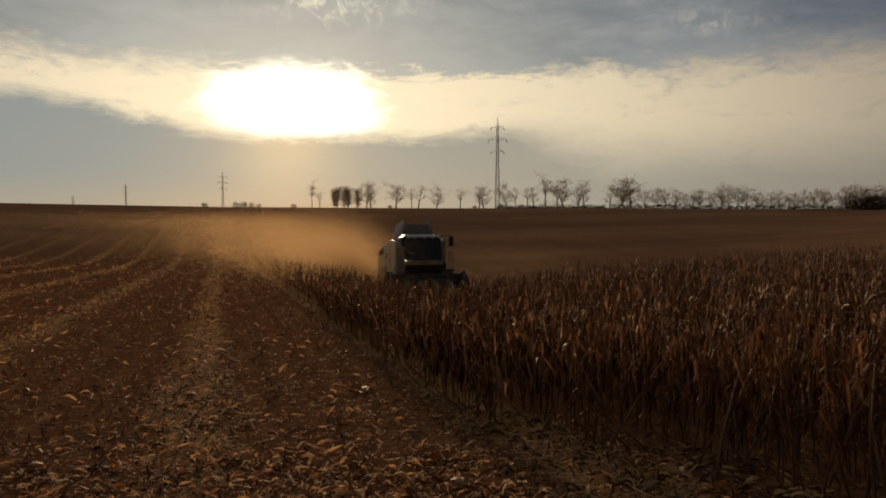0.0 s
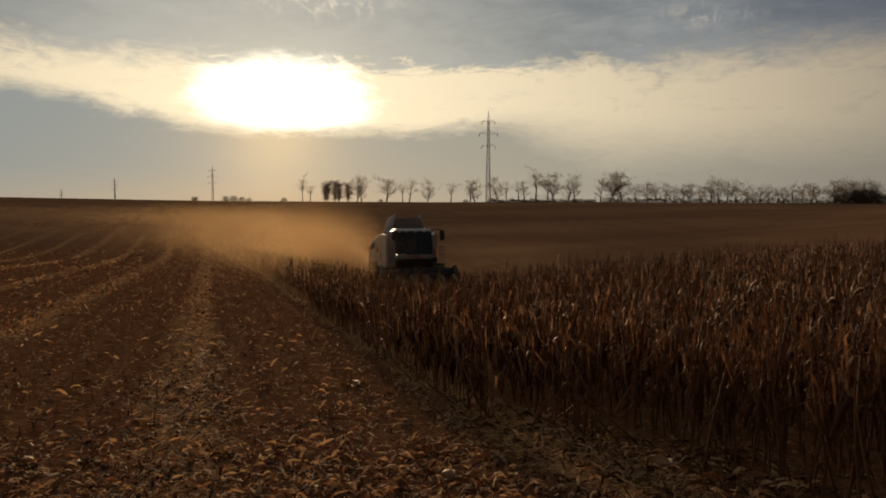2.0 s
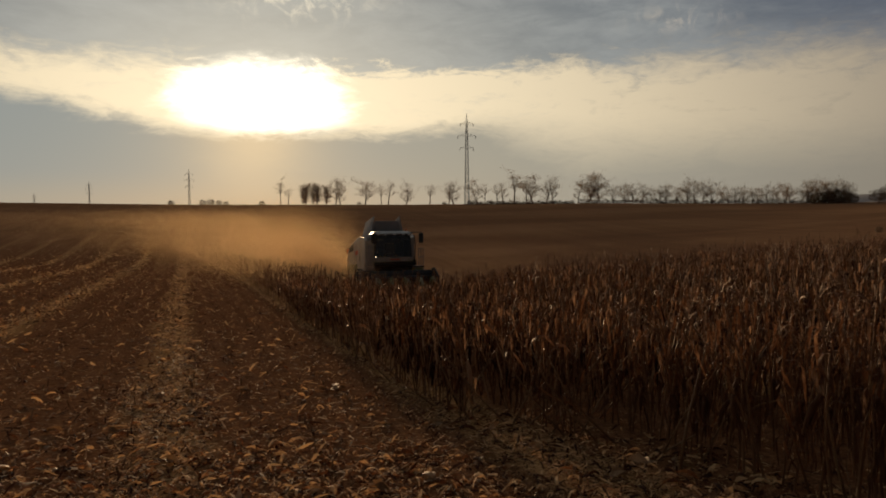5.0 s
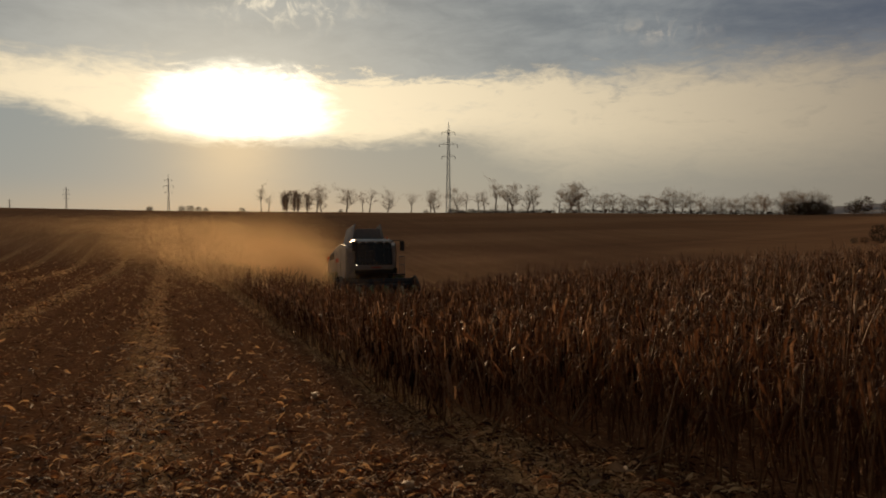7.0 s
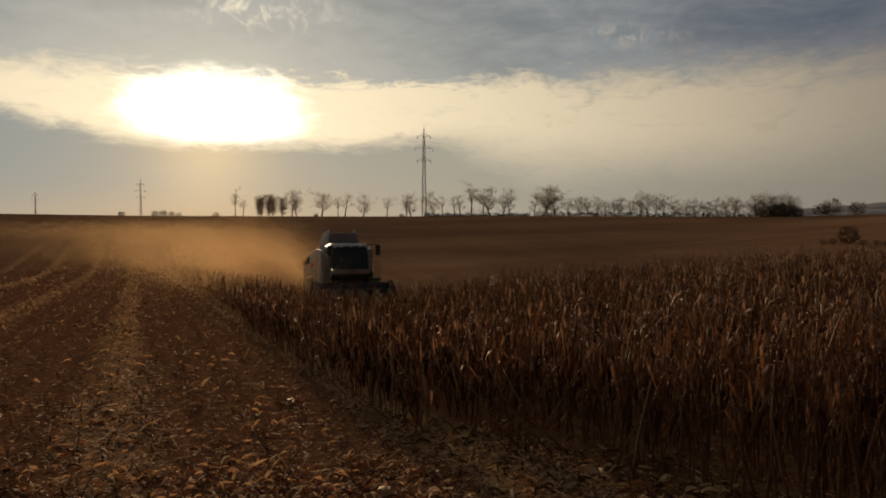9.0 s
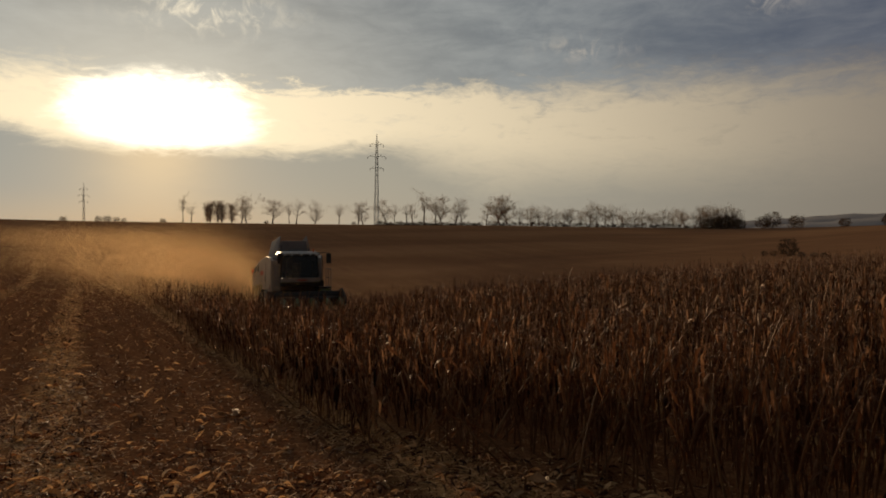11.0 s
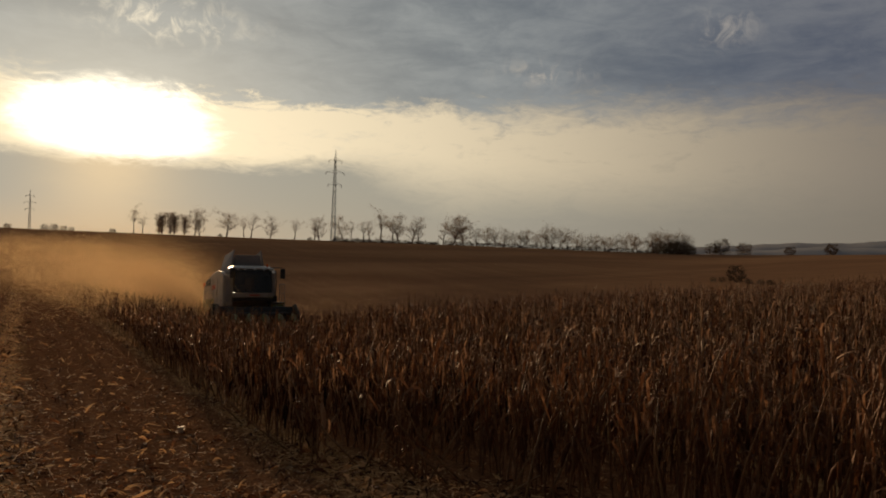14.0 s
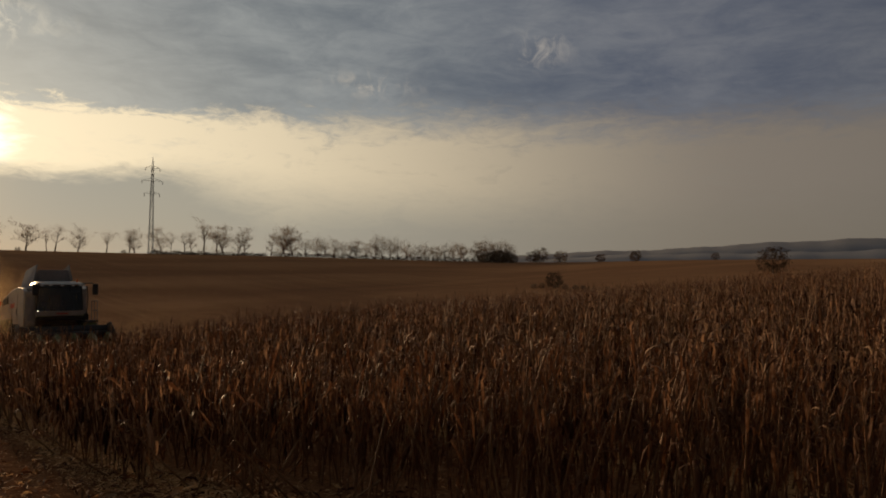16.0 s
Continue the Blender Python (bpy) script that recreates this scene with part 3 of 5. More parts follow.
def in_crop(x, y):
    """Standing maize: beyond the edge, and not on the lane that the machine has cut."""
    p = Vector((x, y, 0)) - LANE_AT
    side, ahead = p.dot(ACROSS), -p.dot(ALONG)
    if y < edge_y(x):
        return False
    if abs(side) < LANE_HALF and ahead < 2.6:
        return False
    return True


def leaf_strip(rnd, base, az, length, width, rise, droop, segs):
    """One dry leaf: out from the stalk, over, and hanging, with a twist."""
    out = np.array([math.cos(az), math.sin(az), 0.0])
    side = np.array([-math.sin(az), math.cos(az), 0.0])
    p = np.array(base, float)
    ang = rise
    twist = rnd.uniform(-0.9, 0.9)
    v, f = [], []
    for i in range(segs + 1):
        t = i / segs
        w = width * (0.55 + 0.9 * t if t < 0.35 else 1.0 - 0.95 * ((t - 0.35) / 0.65) ** 1.6) * 0.5
        tw = twist * (t * 3.0) + rnd.uniform(-0.25, 0.25)
        nrm = np.array([-math.sin(ang) * out[0], -math.sin(ang) * out[1], math.cos(ang)])
        s = side * math.cos(tw) + nrm * math.sin(tw)
        v += [tuple(p - s * w), tuple(p + s * w)]
        if i:
            a = 2 * i
            f.append((a - 2, a - 1, a + 1, a))
        step = length / segs
        p = p + (out * math.cos(ang) + np.array([0, 0, math.sin(ang)])) * step
        ang -= droop / segs * (1.6 if i < segs * 0.6 else 0.5) * rnd.uniform(0.6, 1.4)
        ang = max(ang, -1.75)
        side = side + out * rnd.uniform(-0.3, 0.3)
        side /= np.linalg.norm(side)
    return v, f


def plant_parts(seed, leaves, segs, stalk_sides, ear_sides):
    """(name, vertices, faces) of a dry maize plant, about 2.2 m high."""
    rnd = random.Random(seed)
    h = rnd.uniform(1.32, 1.70)
    lean = (rnd.gauss(0, 0.10), rnd.gauss(0, 0.10))
    out = []

    def mid(z):
        k = z / h
        return (lean[0] * k * k * h, lean[1] * k * k * h, z)
    bm = bmesh.new()
    zs = [-0.05, h * 0.3, h * 0.6, h * 0.85, h + 0.12] if stalk_sides > 3 else [-0.05, h * 0.6, h + 0.12]
    add_tube(bm, [mid(z) for z in zs], [0.014, 0.013, 0.011, 0.008, 0.004] if stalk_sides > 3 else [0.014, 0.011, 0.004], stalk_sides, cap=False)
    bm.verts.index_update()
    out.append(("stalk", [tuple(v.co) for v in bm.verts], [tuple(v.index for v in f.verts) for f in bm.faces]))
    bm.free()
    az = rnd.uniform(0, 6.28)
    for i in range(leaves):
        z = h * (0.26 + 0.74 * (i + rnd.uniform(-0.3, 0.3)) / leaves)
        az += math.pi + rnd.uniform(-0.6, 0.6)
        top = i / leaves
        v, f = leaf_strip(rnd, mid(z), az, (rnd.uniform(0.20, 0.48) if rnd.random() < 0.8 else rnd.uniform(0.45, 0.75)) * (1 - 0.15 * top), rnd.uniform(0.014, 0.040), rnd.uniform(-0.5, 0.9), rnd.uniform(3.4, 6.5), segs)
        out.append(("leaf", v, f))
    # tassel: thin drooping sprays
    tv, tf = [], []
    for k in range(5 if stalk_sides > 3 else 3):
        v, f = leaf_strip(rnd, mid(h), rnd.uniform(0, 6.28), rnd.uniform(0.16, 0.30), 0.016, rnd.uniform(0.9, 1.5), rnd.uniform(0.3, 1.6), 3 if stalk_sides > 3 else 1)
        n = len(tv)
        tv += v
        tf += [tuple(i + n for i in q) for q in f]
    out.append(("tassel", tv, tf))
    if ear_sides:
        bm = bmesh.new()
        a = rnd.uniform(0, 6.28)
        z = h * rnd.uniform(0.42, 0.55)
        x0, y0, _ = mid(z)
        dx, dy = math.cos(a), math.sin(a)
        pts = [(x0 + dx * 0.01, y0 + dy * 0.01, z), (x0 + dx * 0.06, y0 + dy * 0.06, z + 0.02), (x0 + dx * 0.10, y0 + dy * 0.10, z - 0.08), (x0 + dx * 0.115, y0 + dy * 0.115, z - 0.20), (x0 + dx * 0.12, y0 + dy * 0.12, z - 0.27)]
        add_tube(bm, pts, [0.008, 0.022, 0.031, 0.024, 0.004], ear_sides, cap=False)
        bm.verts.index_update()
        out.append(("ear", [tuple(v.co) for v in bm.verts], [tuple(v.index for v in f.verts) for f in bm.faces]))
        bm.free()
    return out


PART_MAT = {"stalk": M_STALK, "leaf": M_LEAF, "tassel": M_STALK, "ear": M_LEAF}


def stand_spots():
    """Plants in rows 0.75 m apart, sorted from the near edge on."""
    rnd = random.Random(8)
    spots = []
    for r in range(-8, 110):
        side = 3.0 + r * 0.75
        s = -40.0
        while s < 130:
            s += rnd.uniform(0.10, 0.19) * (1 if s < 30 else 1.6)
            p = ACROSS * (side + rnd.gauss(0, 0.05)) + ALONG * s
            x, y = p.x, p.y
            d = math.hypot(x, y)
            az = math.degrees(math.atan2(x, y))
            if d < 4.5 or d > (82 if side > 8 else 125) or az > 66 or az < -25 or not in_crop(x, y):
                continue
            if d > 30 and rnd.random() < (0.5 if d < 46 else 0.72):
                continue
            spots.append((d, x, y))
    spots.sort()
    return spots


def spot_matrix(rnd, x, y):
    s = rnd.uniform(0.80, 1.16)
    return (Matrix.Translation((x, y, gz(x, y))) @ Matrix.Rotation(rnd.uniform(0, 6.283), 4, "Z")
            @ Matrix.Rotation(rnd.gauss(0, 0.10) if rnd.random() < 0.95 else rnd.gauss(0, 0.45), 4, "X") @ Matrix.Diagonal((s, s, s * rnd.uniform(0.95, 1.06), 1)))


def build_crop():
    rnd = random.Random(77)
    spots = stand_spots()
    single = [p for p in spots if p[0] < 60][:240]
    rest = spots[240:]
    kinds = []
    for k in range(10):
        root = thing("corn_plant", Matrix(), "dry brown maize plant with drooping withered leaves", "maize plant", "maize plants along the cut edge")
        for name, v, f in plant_parts(100 + k, 17, 6, 5, 6 if k % 3 else 0):
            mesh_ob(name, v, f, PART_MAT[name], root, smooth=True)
        kinds.append(root)
    for i, (d, x, y) in enumerate(single):
        m = spot_matrix(rnd, x, y)
        if i < len(kinds):
            kinds[i].matrix_basis = m
        else:
            src = kinds[rnd.randrange(len(kinds))]
            ob = copy_thing(src, Matrix())
            ob.matrix_basis = m
    # the rest of the stand, joined
    levels = [[plant_parts(200 + k, 16, 5, 3, 4) for k in range(10)], [plant_parts(300 + k, 12, 3, 3, 0) for k in range(8)], [plant_parts(400 + k, 8, 2, 3, 0) for k in range(8)]]
    bounds = ((0, 15, "standing_corn"), (15, 28, "standing_corn"), (28, 99, "standing_corn"))
    for lv, (lo, hi, name) in enumerate(bounds):
        pools = {"leaf": ([], []), "stalk": ([], [])}
        for d, x, y in rest:
            if not lo <= d < hi:
                continue
            m = np.array(spot_matrix(rnd, x, y))
            for nm, v, f in levels[lv][rnd.randrange(len(levels[lv]))]:
                vs, fs = pools["leaf" if nm in ("leaf", "ear") else "stalk"]
                n = len(vs)
                w = np.asarray(v) @ m[:3, :3].T + m[:3, 3]
                vs.extend(map(tuple, w))
                fs.extend(tuple(i + n for i in q) for q in f)
        root = thing(name, Matrix(), "dense stand of dry brown unharvested maize with withered leaves", "maize crop", kind="stuff")
        if pools["leaf"][0]:
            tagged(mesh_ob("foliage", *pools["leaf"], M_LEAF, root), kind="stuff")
            tagged(mesh_ob("stalks", *pools["stalk"], M_STALK, root), kind="stuff")
    return len(spots)


build_crop()


# ---- what lies on the cut ground ----
def litter_density(x, y):
    p = x * ACROSS.x + y * ACROSS.y
    line = abs(((p + 2.55) / 4.3) % 1.0 - 0.5)
    return 0.16 + 0.84 * max(0.0, 1 - line / 0.15)


def build_litter():
    rnd = random.Random(21)
    verts, faces = [], []

    # crumpled leaves, bent and curled, nearest the eye
    shapes = [leaf_strip(random.Random(900 + k), (0, 0, 0.01), 0.0, 1.0, random.Random(950 + k).uniform(0.09, 0.22), random.Random(970 + k).uniform(0.1, 0.9), random.Random(990 + k).uniform(0.4, 2.4), 5) for k in range(24)]
    for _ in range(24000):
        d = 4.2 * math.exp(rnd.uniform(0, 1) * math.log(20 / 4.2))
        az = radians(rnd.uniform(-48, 60))
        x, y = d * math.sin(az), d * math.cos(az)
        if y > edge_y(x) + 1.2 or (d > 9 and rnd.random() > litter_density(x, y) + 0.15):
            continue
        v, f = shapes[rnd.randrange(len(shapes))]
        k = rnd.uniform(0.07, 0.20) if rnd.random() < 0.82 else rnd.uniform(0.18, 0.31)
        m = np.array(Matrix.Translation((x, y, gz(x, y) + 0.02)) @ Matrix.Rotation(rnd.uniform(0, 6.283), 4, "Z") @ Matrix.Rotation(rnd.gauss(0, 0.5), 4, "X") @ Matrix.Scale(k, 4))
        w = np.asarray(v) @ m[:3, :3].T + m[:3, 3]
        w[:, 2] = np.maximum(w[:, 2], gz(x, y) + 0.004)
        n = len(verts)
        verts.extend(map(tuple, w))
        faces.extend(tuple(i + n for i in q) for q in f)
    tagged(mesh_ob("leaf_litter", verts, faces, M_LITTER), "crumpled dry maize leaves lying on the soil", "leaf litter", kind="stuff")
    # chopped straw: short bent slips, closest on the spoil lines
    rs = np.random.RandomState(22)
    n = 620000
    d = 4.2 * np.exp(rs.rand(n) ** 0.85 * math.log(95 / 4.2))
    az = np.radians(rs.uniform(-48, 60, n))
    x, y = d * np.sin(az), d * np.cos(az)
    line = np.abs(((x * ACROSS.x + y * ACROSS.y + 2.55 + 0.35 * np.sin(y * 0.7) * np.sin(x * 1.1 + 1)) / 4.3) % 1.0 - 0.5)
    dense = 0.13 + 0.87 * np.clip(1 - line / 0.17, 0, 1)
    dense = np.where(d < 10, 0.12 + 0.4 * dense, dense)
    inside = y > edge_y(x) + 0.8
    keep = (rs.rand(n) < dense) & (~inside | ((d < 16) & (rs.rand(n) < 0.3)))
    x, y, d = x[keep], y[keep], d[keep]
    n = len(x)
    grow = 1.0 + np.maximum(0, d - 14) * 0.032
    long = rs.rand(n)
    length = np.where(long < 0.86, rs.uniform(0.025, 0.085, n), rs.uniform(0.08, 0.22, n)) * grow
    width = np.where(long < 0.86, rs.uniform(0.007, 0.022, n), rs.uniform(0.012, 0.035, n)) * grow
    a = rs.uniform(0, 6.283, n)
    flat = np.where(d < 20, 0.25, 0.45)
    way = np.column_stack([np.cos(a), np.sin(a), rs.randn(n) * flat])
    side = np.column_stack([-np.sin(a), np.cos(a), rs.randn(n) * flat * 1.5])
    mid = np.column_stack([x, y, ground_z(x, y) + rs.uniform(0.006, 0.05, n)])
    way *= length[:, None] * 0.5
    side *= width[:, None] * 0.5
    v = np.stack([mid - way - side * 0.8, mid - way + side * 0.8, mid + way + side * 0.6, mid + way - side * 0.6], 1).reshape(-1, 3)
    verts, faces = v.tolist(), np.arange(4 * n).reshape(-1, 4).tolist()
    ob = mesh_ob("crop_litter", verts, faces, M_LITTER)
    tagged(ob, "chopped dry maize leaves and straw strewn over the soil", "straw litter", kind="stuff")


build_litter()


def build_stubble():
    """Short cut stalks left in rows."""
    rnd = random.Random(31)
    bm_v, bm_f = [], []
    for r in range(-40, 5):
        side = 3.0 + r * 0.75
        s = 0.0
        while s < 16:
            s += rnd.uniform(0.15, 0.32)
            p = ACROSS * (side + rnd.gauss(0, 0.06)) + ALONG * s
            x, y = p.x, p.y
            if math.hypot(x, y) < 4.0 or y > edge_y(x) - 0.1 or rnd.random() < 0.5:
                continue
            h = rnd.uniform(0.04, 0.13)
            r0 = rnd.uniform(0.009, 0.014)
            z = gz(x, y)
            tx, ty = rnd.gauss(0, 0.04), rnd.gauss(0, 0.04)
            n = len(bm_v)
            for zz, k in ((z - 0.02, 0.0), (z + h, 1.0)):
                for q in range(5):
                    a = q * 1.2566
                    bm_v.append((x + tx * k + r0 * math.cos(a), y + ty * k + r0 * math.sin(a), zz + (rnd.uniform(0, 0.02) if k else 0)))
            bm_f.extend((n + q, n + (q + 1) % 5, n + 5 + (q + 1) % 5, n + 5 + q) for q in range(5))
            bm_f.append(tuple(n + 5 + q for q in range(5)))
    tagged(mesh_ob("stubble", bm_v, bm_f, M_STALK), "short cut maize stalks standing in rows", "stubble", kind="stuff")


build_stubble()


def broken_stalk(seed):
    """A snapped maize stalk with a few shreds of leaf, leaning in the edge of the crop."""
    rnd = random.Random(seed)
    root = thing("broken_stalk", Matrix(), "snapped pale maize stalk leaning across the crop edge", "maize stalk", "snapped stalks in the crop edge")
    n = rnd.uniform(1.3, 1.9)
    pts = [Vector((0, 0, -0.03)), Vector((0.05, 0, n * 0.35)), Vector((0.16, 0.03, n * 0.7)), Vector((0.36, 0.05, n))]
    part("stalk", tube(pts, [0.014, 0.013, 0.011, 0.006], 6), M_HUSK, root, smooth=True)
    for k in range(3):
        v, f = leaf_strip(rnd, tuple(pts[1 + k % 3]), rnd.uniform(0, 6.28), rnd.uniform(0.3, 0.6), 0.05, 0.4, 3.6, 6)
        mesh_ob("leaf", v, f, M_LEAF, root, smooth=True)
    return root


def build_broken():
    rnd = random.Random(91)
    kinds = [broken_stalk(700 + k) for k in range(4)]
    for i in range(26):
        t = rnd.random()
        x = -3.5 + 8.0 * t
        y = float(edge_y(x)) + rnd.uniform(-0.15, 0.5)
        tilt = rnd.choice((-1, 1)) * rnd.uniform(0.35, 1.0)
        m = Matrix.Translation((x, y, gz(x, y))) @ Matrix.Rotation(rnd.uniform(-0.7, 0.7), 4, "Z") @ Matrix.Rotation(tilt, 4, "Y")
        if i < len(kinds):
            kinds[i].matrix_basis = m
        else:
            copy_thing(kinds[rnd.randrange(len(kinds))], Matrix()).matrix_basis = m


build_broken()


def snapped_stalk():
    """One tall stalk at the crop edge, bent over at a sharp break, with shreds of leaf at the fold."""
    rnd = random.Random(733)
    x, y = 2.74, 7.25
    z = gz(x, y)
    root = thing("broken_stalk", pose(x, y, z), "tall pale maize stalk snapped over at the crop edge", "maize stalk", "snapped stalks in the crop edge")
    part("stalk", tube([(0, 0, -0.03), (0.10, 0.05, 0.5), (0.24, 0.13, 0.95), (0.36, 0.20, 1.30)], [0.016, 0.015, 0.013, 0.011], 6), M_HUSK, root, smooth=True)
    part("top", tube([(0.36, 0.20, 1.30), (0.62, 0.18, 1.02), (0.86, 0.16, 0.74), (1.0, 0.15, 0.55)], [0.011, 0.010, 0.008, 0.004], 6), M_HUSK, root, "bent-over stalk top", smooth=True)
    for p, a in (((0.36, 0.20, 1.30), 0.4), ((0.34, 0.19, 1.25), 3.4), ((0.62, 0.18, 1.02), 1.5), ((0.86, 0.16, 0.74), -0.8), ((0.24, 0.13, 0.95), 2.6)):
        v, f = leaf_strip(rnd, p, a, rnd.uniform(0.25, 0.5), 0.045, 0.2, 4.0, 6)
        mesh_ob("leaf", v, f, M_LEAF, root, smooth=True)


snapped_stalk()


def husk(seed, size):
    """A torn husk: several curled blades from one butt."""
    rnd = random.Random(seed)
    root = thing("corn_husk", Matrix(), "pale torn maize husk lying on the chaff", "maize husk", "husks lying on the cut ground")
    bm = bmesh.new()
    add_tube(bm, [(0, 0, 0.012), (0.03 * size, 0, 0.016), (0.06 * size, 0.004, 0.014)], [0.012 * size, 0.016 * size, 0.011 * size], 6)
    part("butt", bm, M_STALK, root, smooth=True)
    for k in range(rnd.choice((3, 4, 5))):
        v, f = leaf_strip(rnd, (0, 0, 0.012), rnd.gauss(math.pi, 0.55), rnd.uniform(0.14, 0.24) * size, rnd.uniform(0.05, 0.09) * size, rnd.uniform(0.1, 0.8), rnd.uniform(0.3, 1.2), 5)
        v = [(a, b, max(c, 0.004)) for a, b, c in v]
        mesh_ob("blade", v, f, M_HUSK, root, smooth=True)
    return root


def build_husks():
    rnd = random.Random(61)
    kinds = [husk(500 + k, 1.0) for k in range(7)]
    spots = [(0.40, 10.1), (-0.25, 7.3), (0.2, 7.6), (-2.75, 8.1), (-2.2, 7.4), (-0.9, 7.2), (-1.7, 6.9), (0.75, 8.2), (-1.35, 12.4), (2.0, 7.2), (1.0, 9.5), (1.4, 8.6), (2.5, 7.5)]
    while len(spots) < 120:
        d = 5 * math.exp(rnd.random() * math.log(22 / 5))
        az = radians(rnd.uniform(-42, 48))
        x, y = d * math.sin(az), d * math.cos(az)
        if y < edge_y(x) + 0.3:
            spots.append((x, y))
    for i, (x, y) in enumerate(spots):
        s = rnd.uniform(1.0, 1.5) if i < 13 else rnd.uniform(0.5, 1.1)
        m = Matrix.Translation((x, y, gz(x, y) + 0.015)) @ Matrix.Rotation(rnd.uniform(0, 6.28), 4, "Z") @ Matrix.Scale(s, 4)
        if i < len(kinds):
            kinds[i].matrix_basis = m
        else:
            copy_thing(kinds[rnd.randrange(len(kinds))], Matrix()).matrix_basis = m


build_husks()


# ---- the combine harvester ----
M_WHITE = material("dusty_white_paint", [(0.17, 0.152, 0.13), (0.26, 0.24, 0.21), (0.35, 0.33, 0.295)], 0.45, 1.5, bump=0.04, spec=0.4)
M_GREEN = material("dusty_green_paint", [(0.07, 0.085, 0.03), (0.12, 0.14, 0.045), (0.19, 0.20, 0.075)], 0.45, 2.0, bump=0.05, spec=0.4)
M_RED = material("red_decal", [(0.35, 0.05, 0.03), (0.50, 0.08, 0.05)], 0.5, 3.0, bump=0.03)
M_DARK = material("dark_machinery", [(0.010, 0.010, 0.010), (0.03, 0.028, 0.026)], 0.6, 3.0, bump=0.1)
M_RUBBER = material("tyre_rubber", [(0.012, 0.012, 0.012), (0.045, 0.038, 0.03)], 0.85, 4.0, bump=0.3)
M_GREY = material("grey_sheet_steel", [(0.16, 0.155, 0.16), (0.26, 0.25, 0.25)], 0.75, 2.0, spec=0.15, bump=0.05)
M_CAB = material("cab_trim", [(0.02, 0.02, 0.02), (0.05, 0.05, 0.048)], 0.7, 5.0, bump=0.1)
M_GLASS = glass("tinted_cab_glass", (0.24, 0.24, 0.21))
M_MIRROR = material("mirror_glass", [(0.7, 0.7, 0.7), (0.75, 0.75, 0.75)], 0.12, 2.0, metallic=1.0, bump=0.0)
M_LAMP = glow("head_lamp", (1.0, 0.86, 0.62), 4.0)
M_LENS = material("lamp_lens", [(0.55, 0.55, 0.52), (0.7, 0.7, 0.66)], 0.15, 8.0, bump=0.05, spec=0.6)
M_ORANGE = material("orange_beacon", [(0.6, 0.12, 0.02), (0.75, 0.2, 0.04)], 0.3, 5.0, bump=0.02, translucent=0.4)


def turned(bm, m):
    bmesh.ops.transform(bm, matrix=m, verts=bm.verts)
    return bm


def wheel(root, x, y, r, w, lugs):
    """Tyre with lugs, rim, hub and bolts; the axle runs along x."""
    bm = bmesh.new()
    prof = [(r * 0.56, -w * 0.42), (r * 0.80, -w * 0.5), (r * 0.95, -w * 0.47), (r, -w * 0.30), (r, w * 0.30), (r * 0.95, w * 0.47), (r * 0.80, w * 0.5), (r * 0.56, w * 0.42)]
    n = 40
    rings = [[bm.verts.new((b, a * math.cos(k * 2 * math.pi / n), a * math.sin(k * 2 * math.pi / n))) for a, b in prof] for k in range(n)]
    for k in range(n):
        for i in range(len(prof) - 1):
            bm.faces.new((rings[k][i], rings[(k + 1) % n][i], rings[(k + 1) % n][i + 1], rings[k][i + 1]))
    for k in range(lugs):
        for s in (-1, 1):
            a = (k + (0.5 if s > 0 else 0)) * 2 * math.pi / lugs
            m = Matrix.Rotation(a, 4, "X") @ Matrix.Translation((s * w * 0.23, 0, r * 1.0)) @ Matrix.Rotation(s * 0.7, 4, "Z")
            add_box(bm, (-w * 0.27, -0.035, -0.05), (w * 0.27, 0.035, 0.04), 0.0, m)
    at = Matrix.Translation((x, y, r))
    tyre_m = turned(bm, at)
    wh = part("tyre", tyre_m, M_RUBBER, root, "dusty black lugged tyre", smooth=False)
    s = 1 if x > 0 else -1
    bm = bmesh.new()
    prof = [(r * 0.58, w * 0.40), (r * 0.54, w * 0.36), (r * 0.50, w * 0.15), (r * 0.25, w * 0.10), (r * 0.22, w * 0.28), (0.02, w * 0.30)]
    rings = [[bm.verts.new((b * s, a * math.cos(k * 2 * math.pi / 28), a * math.sin(k * 2 * math.pi / 28))) for a, b in prof] for k in range(28)]
    for k in range(28):
        for i in range(len(prof) - 1):
            bm.faces.new((rings[k][i], rings[(k + 1) % 28][i], rings[(k + 1) % 28][i + 1], rings[k][i + 1]))
    part("rim", turned(bm, at), M_WHITE, wh, "dusty pale steel rim")


SHIELD = {1: 1.02, -1: -0.20}          # how far ahead the shields stand on either side


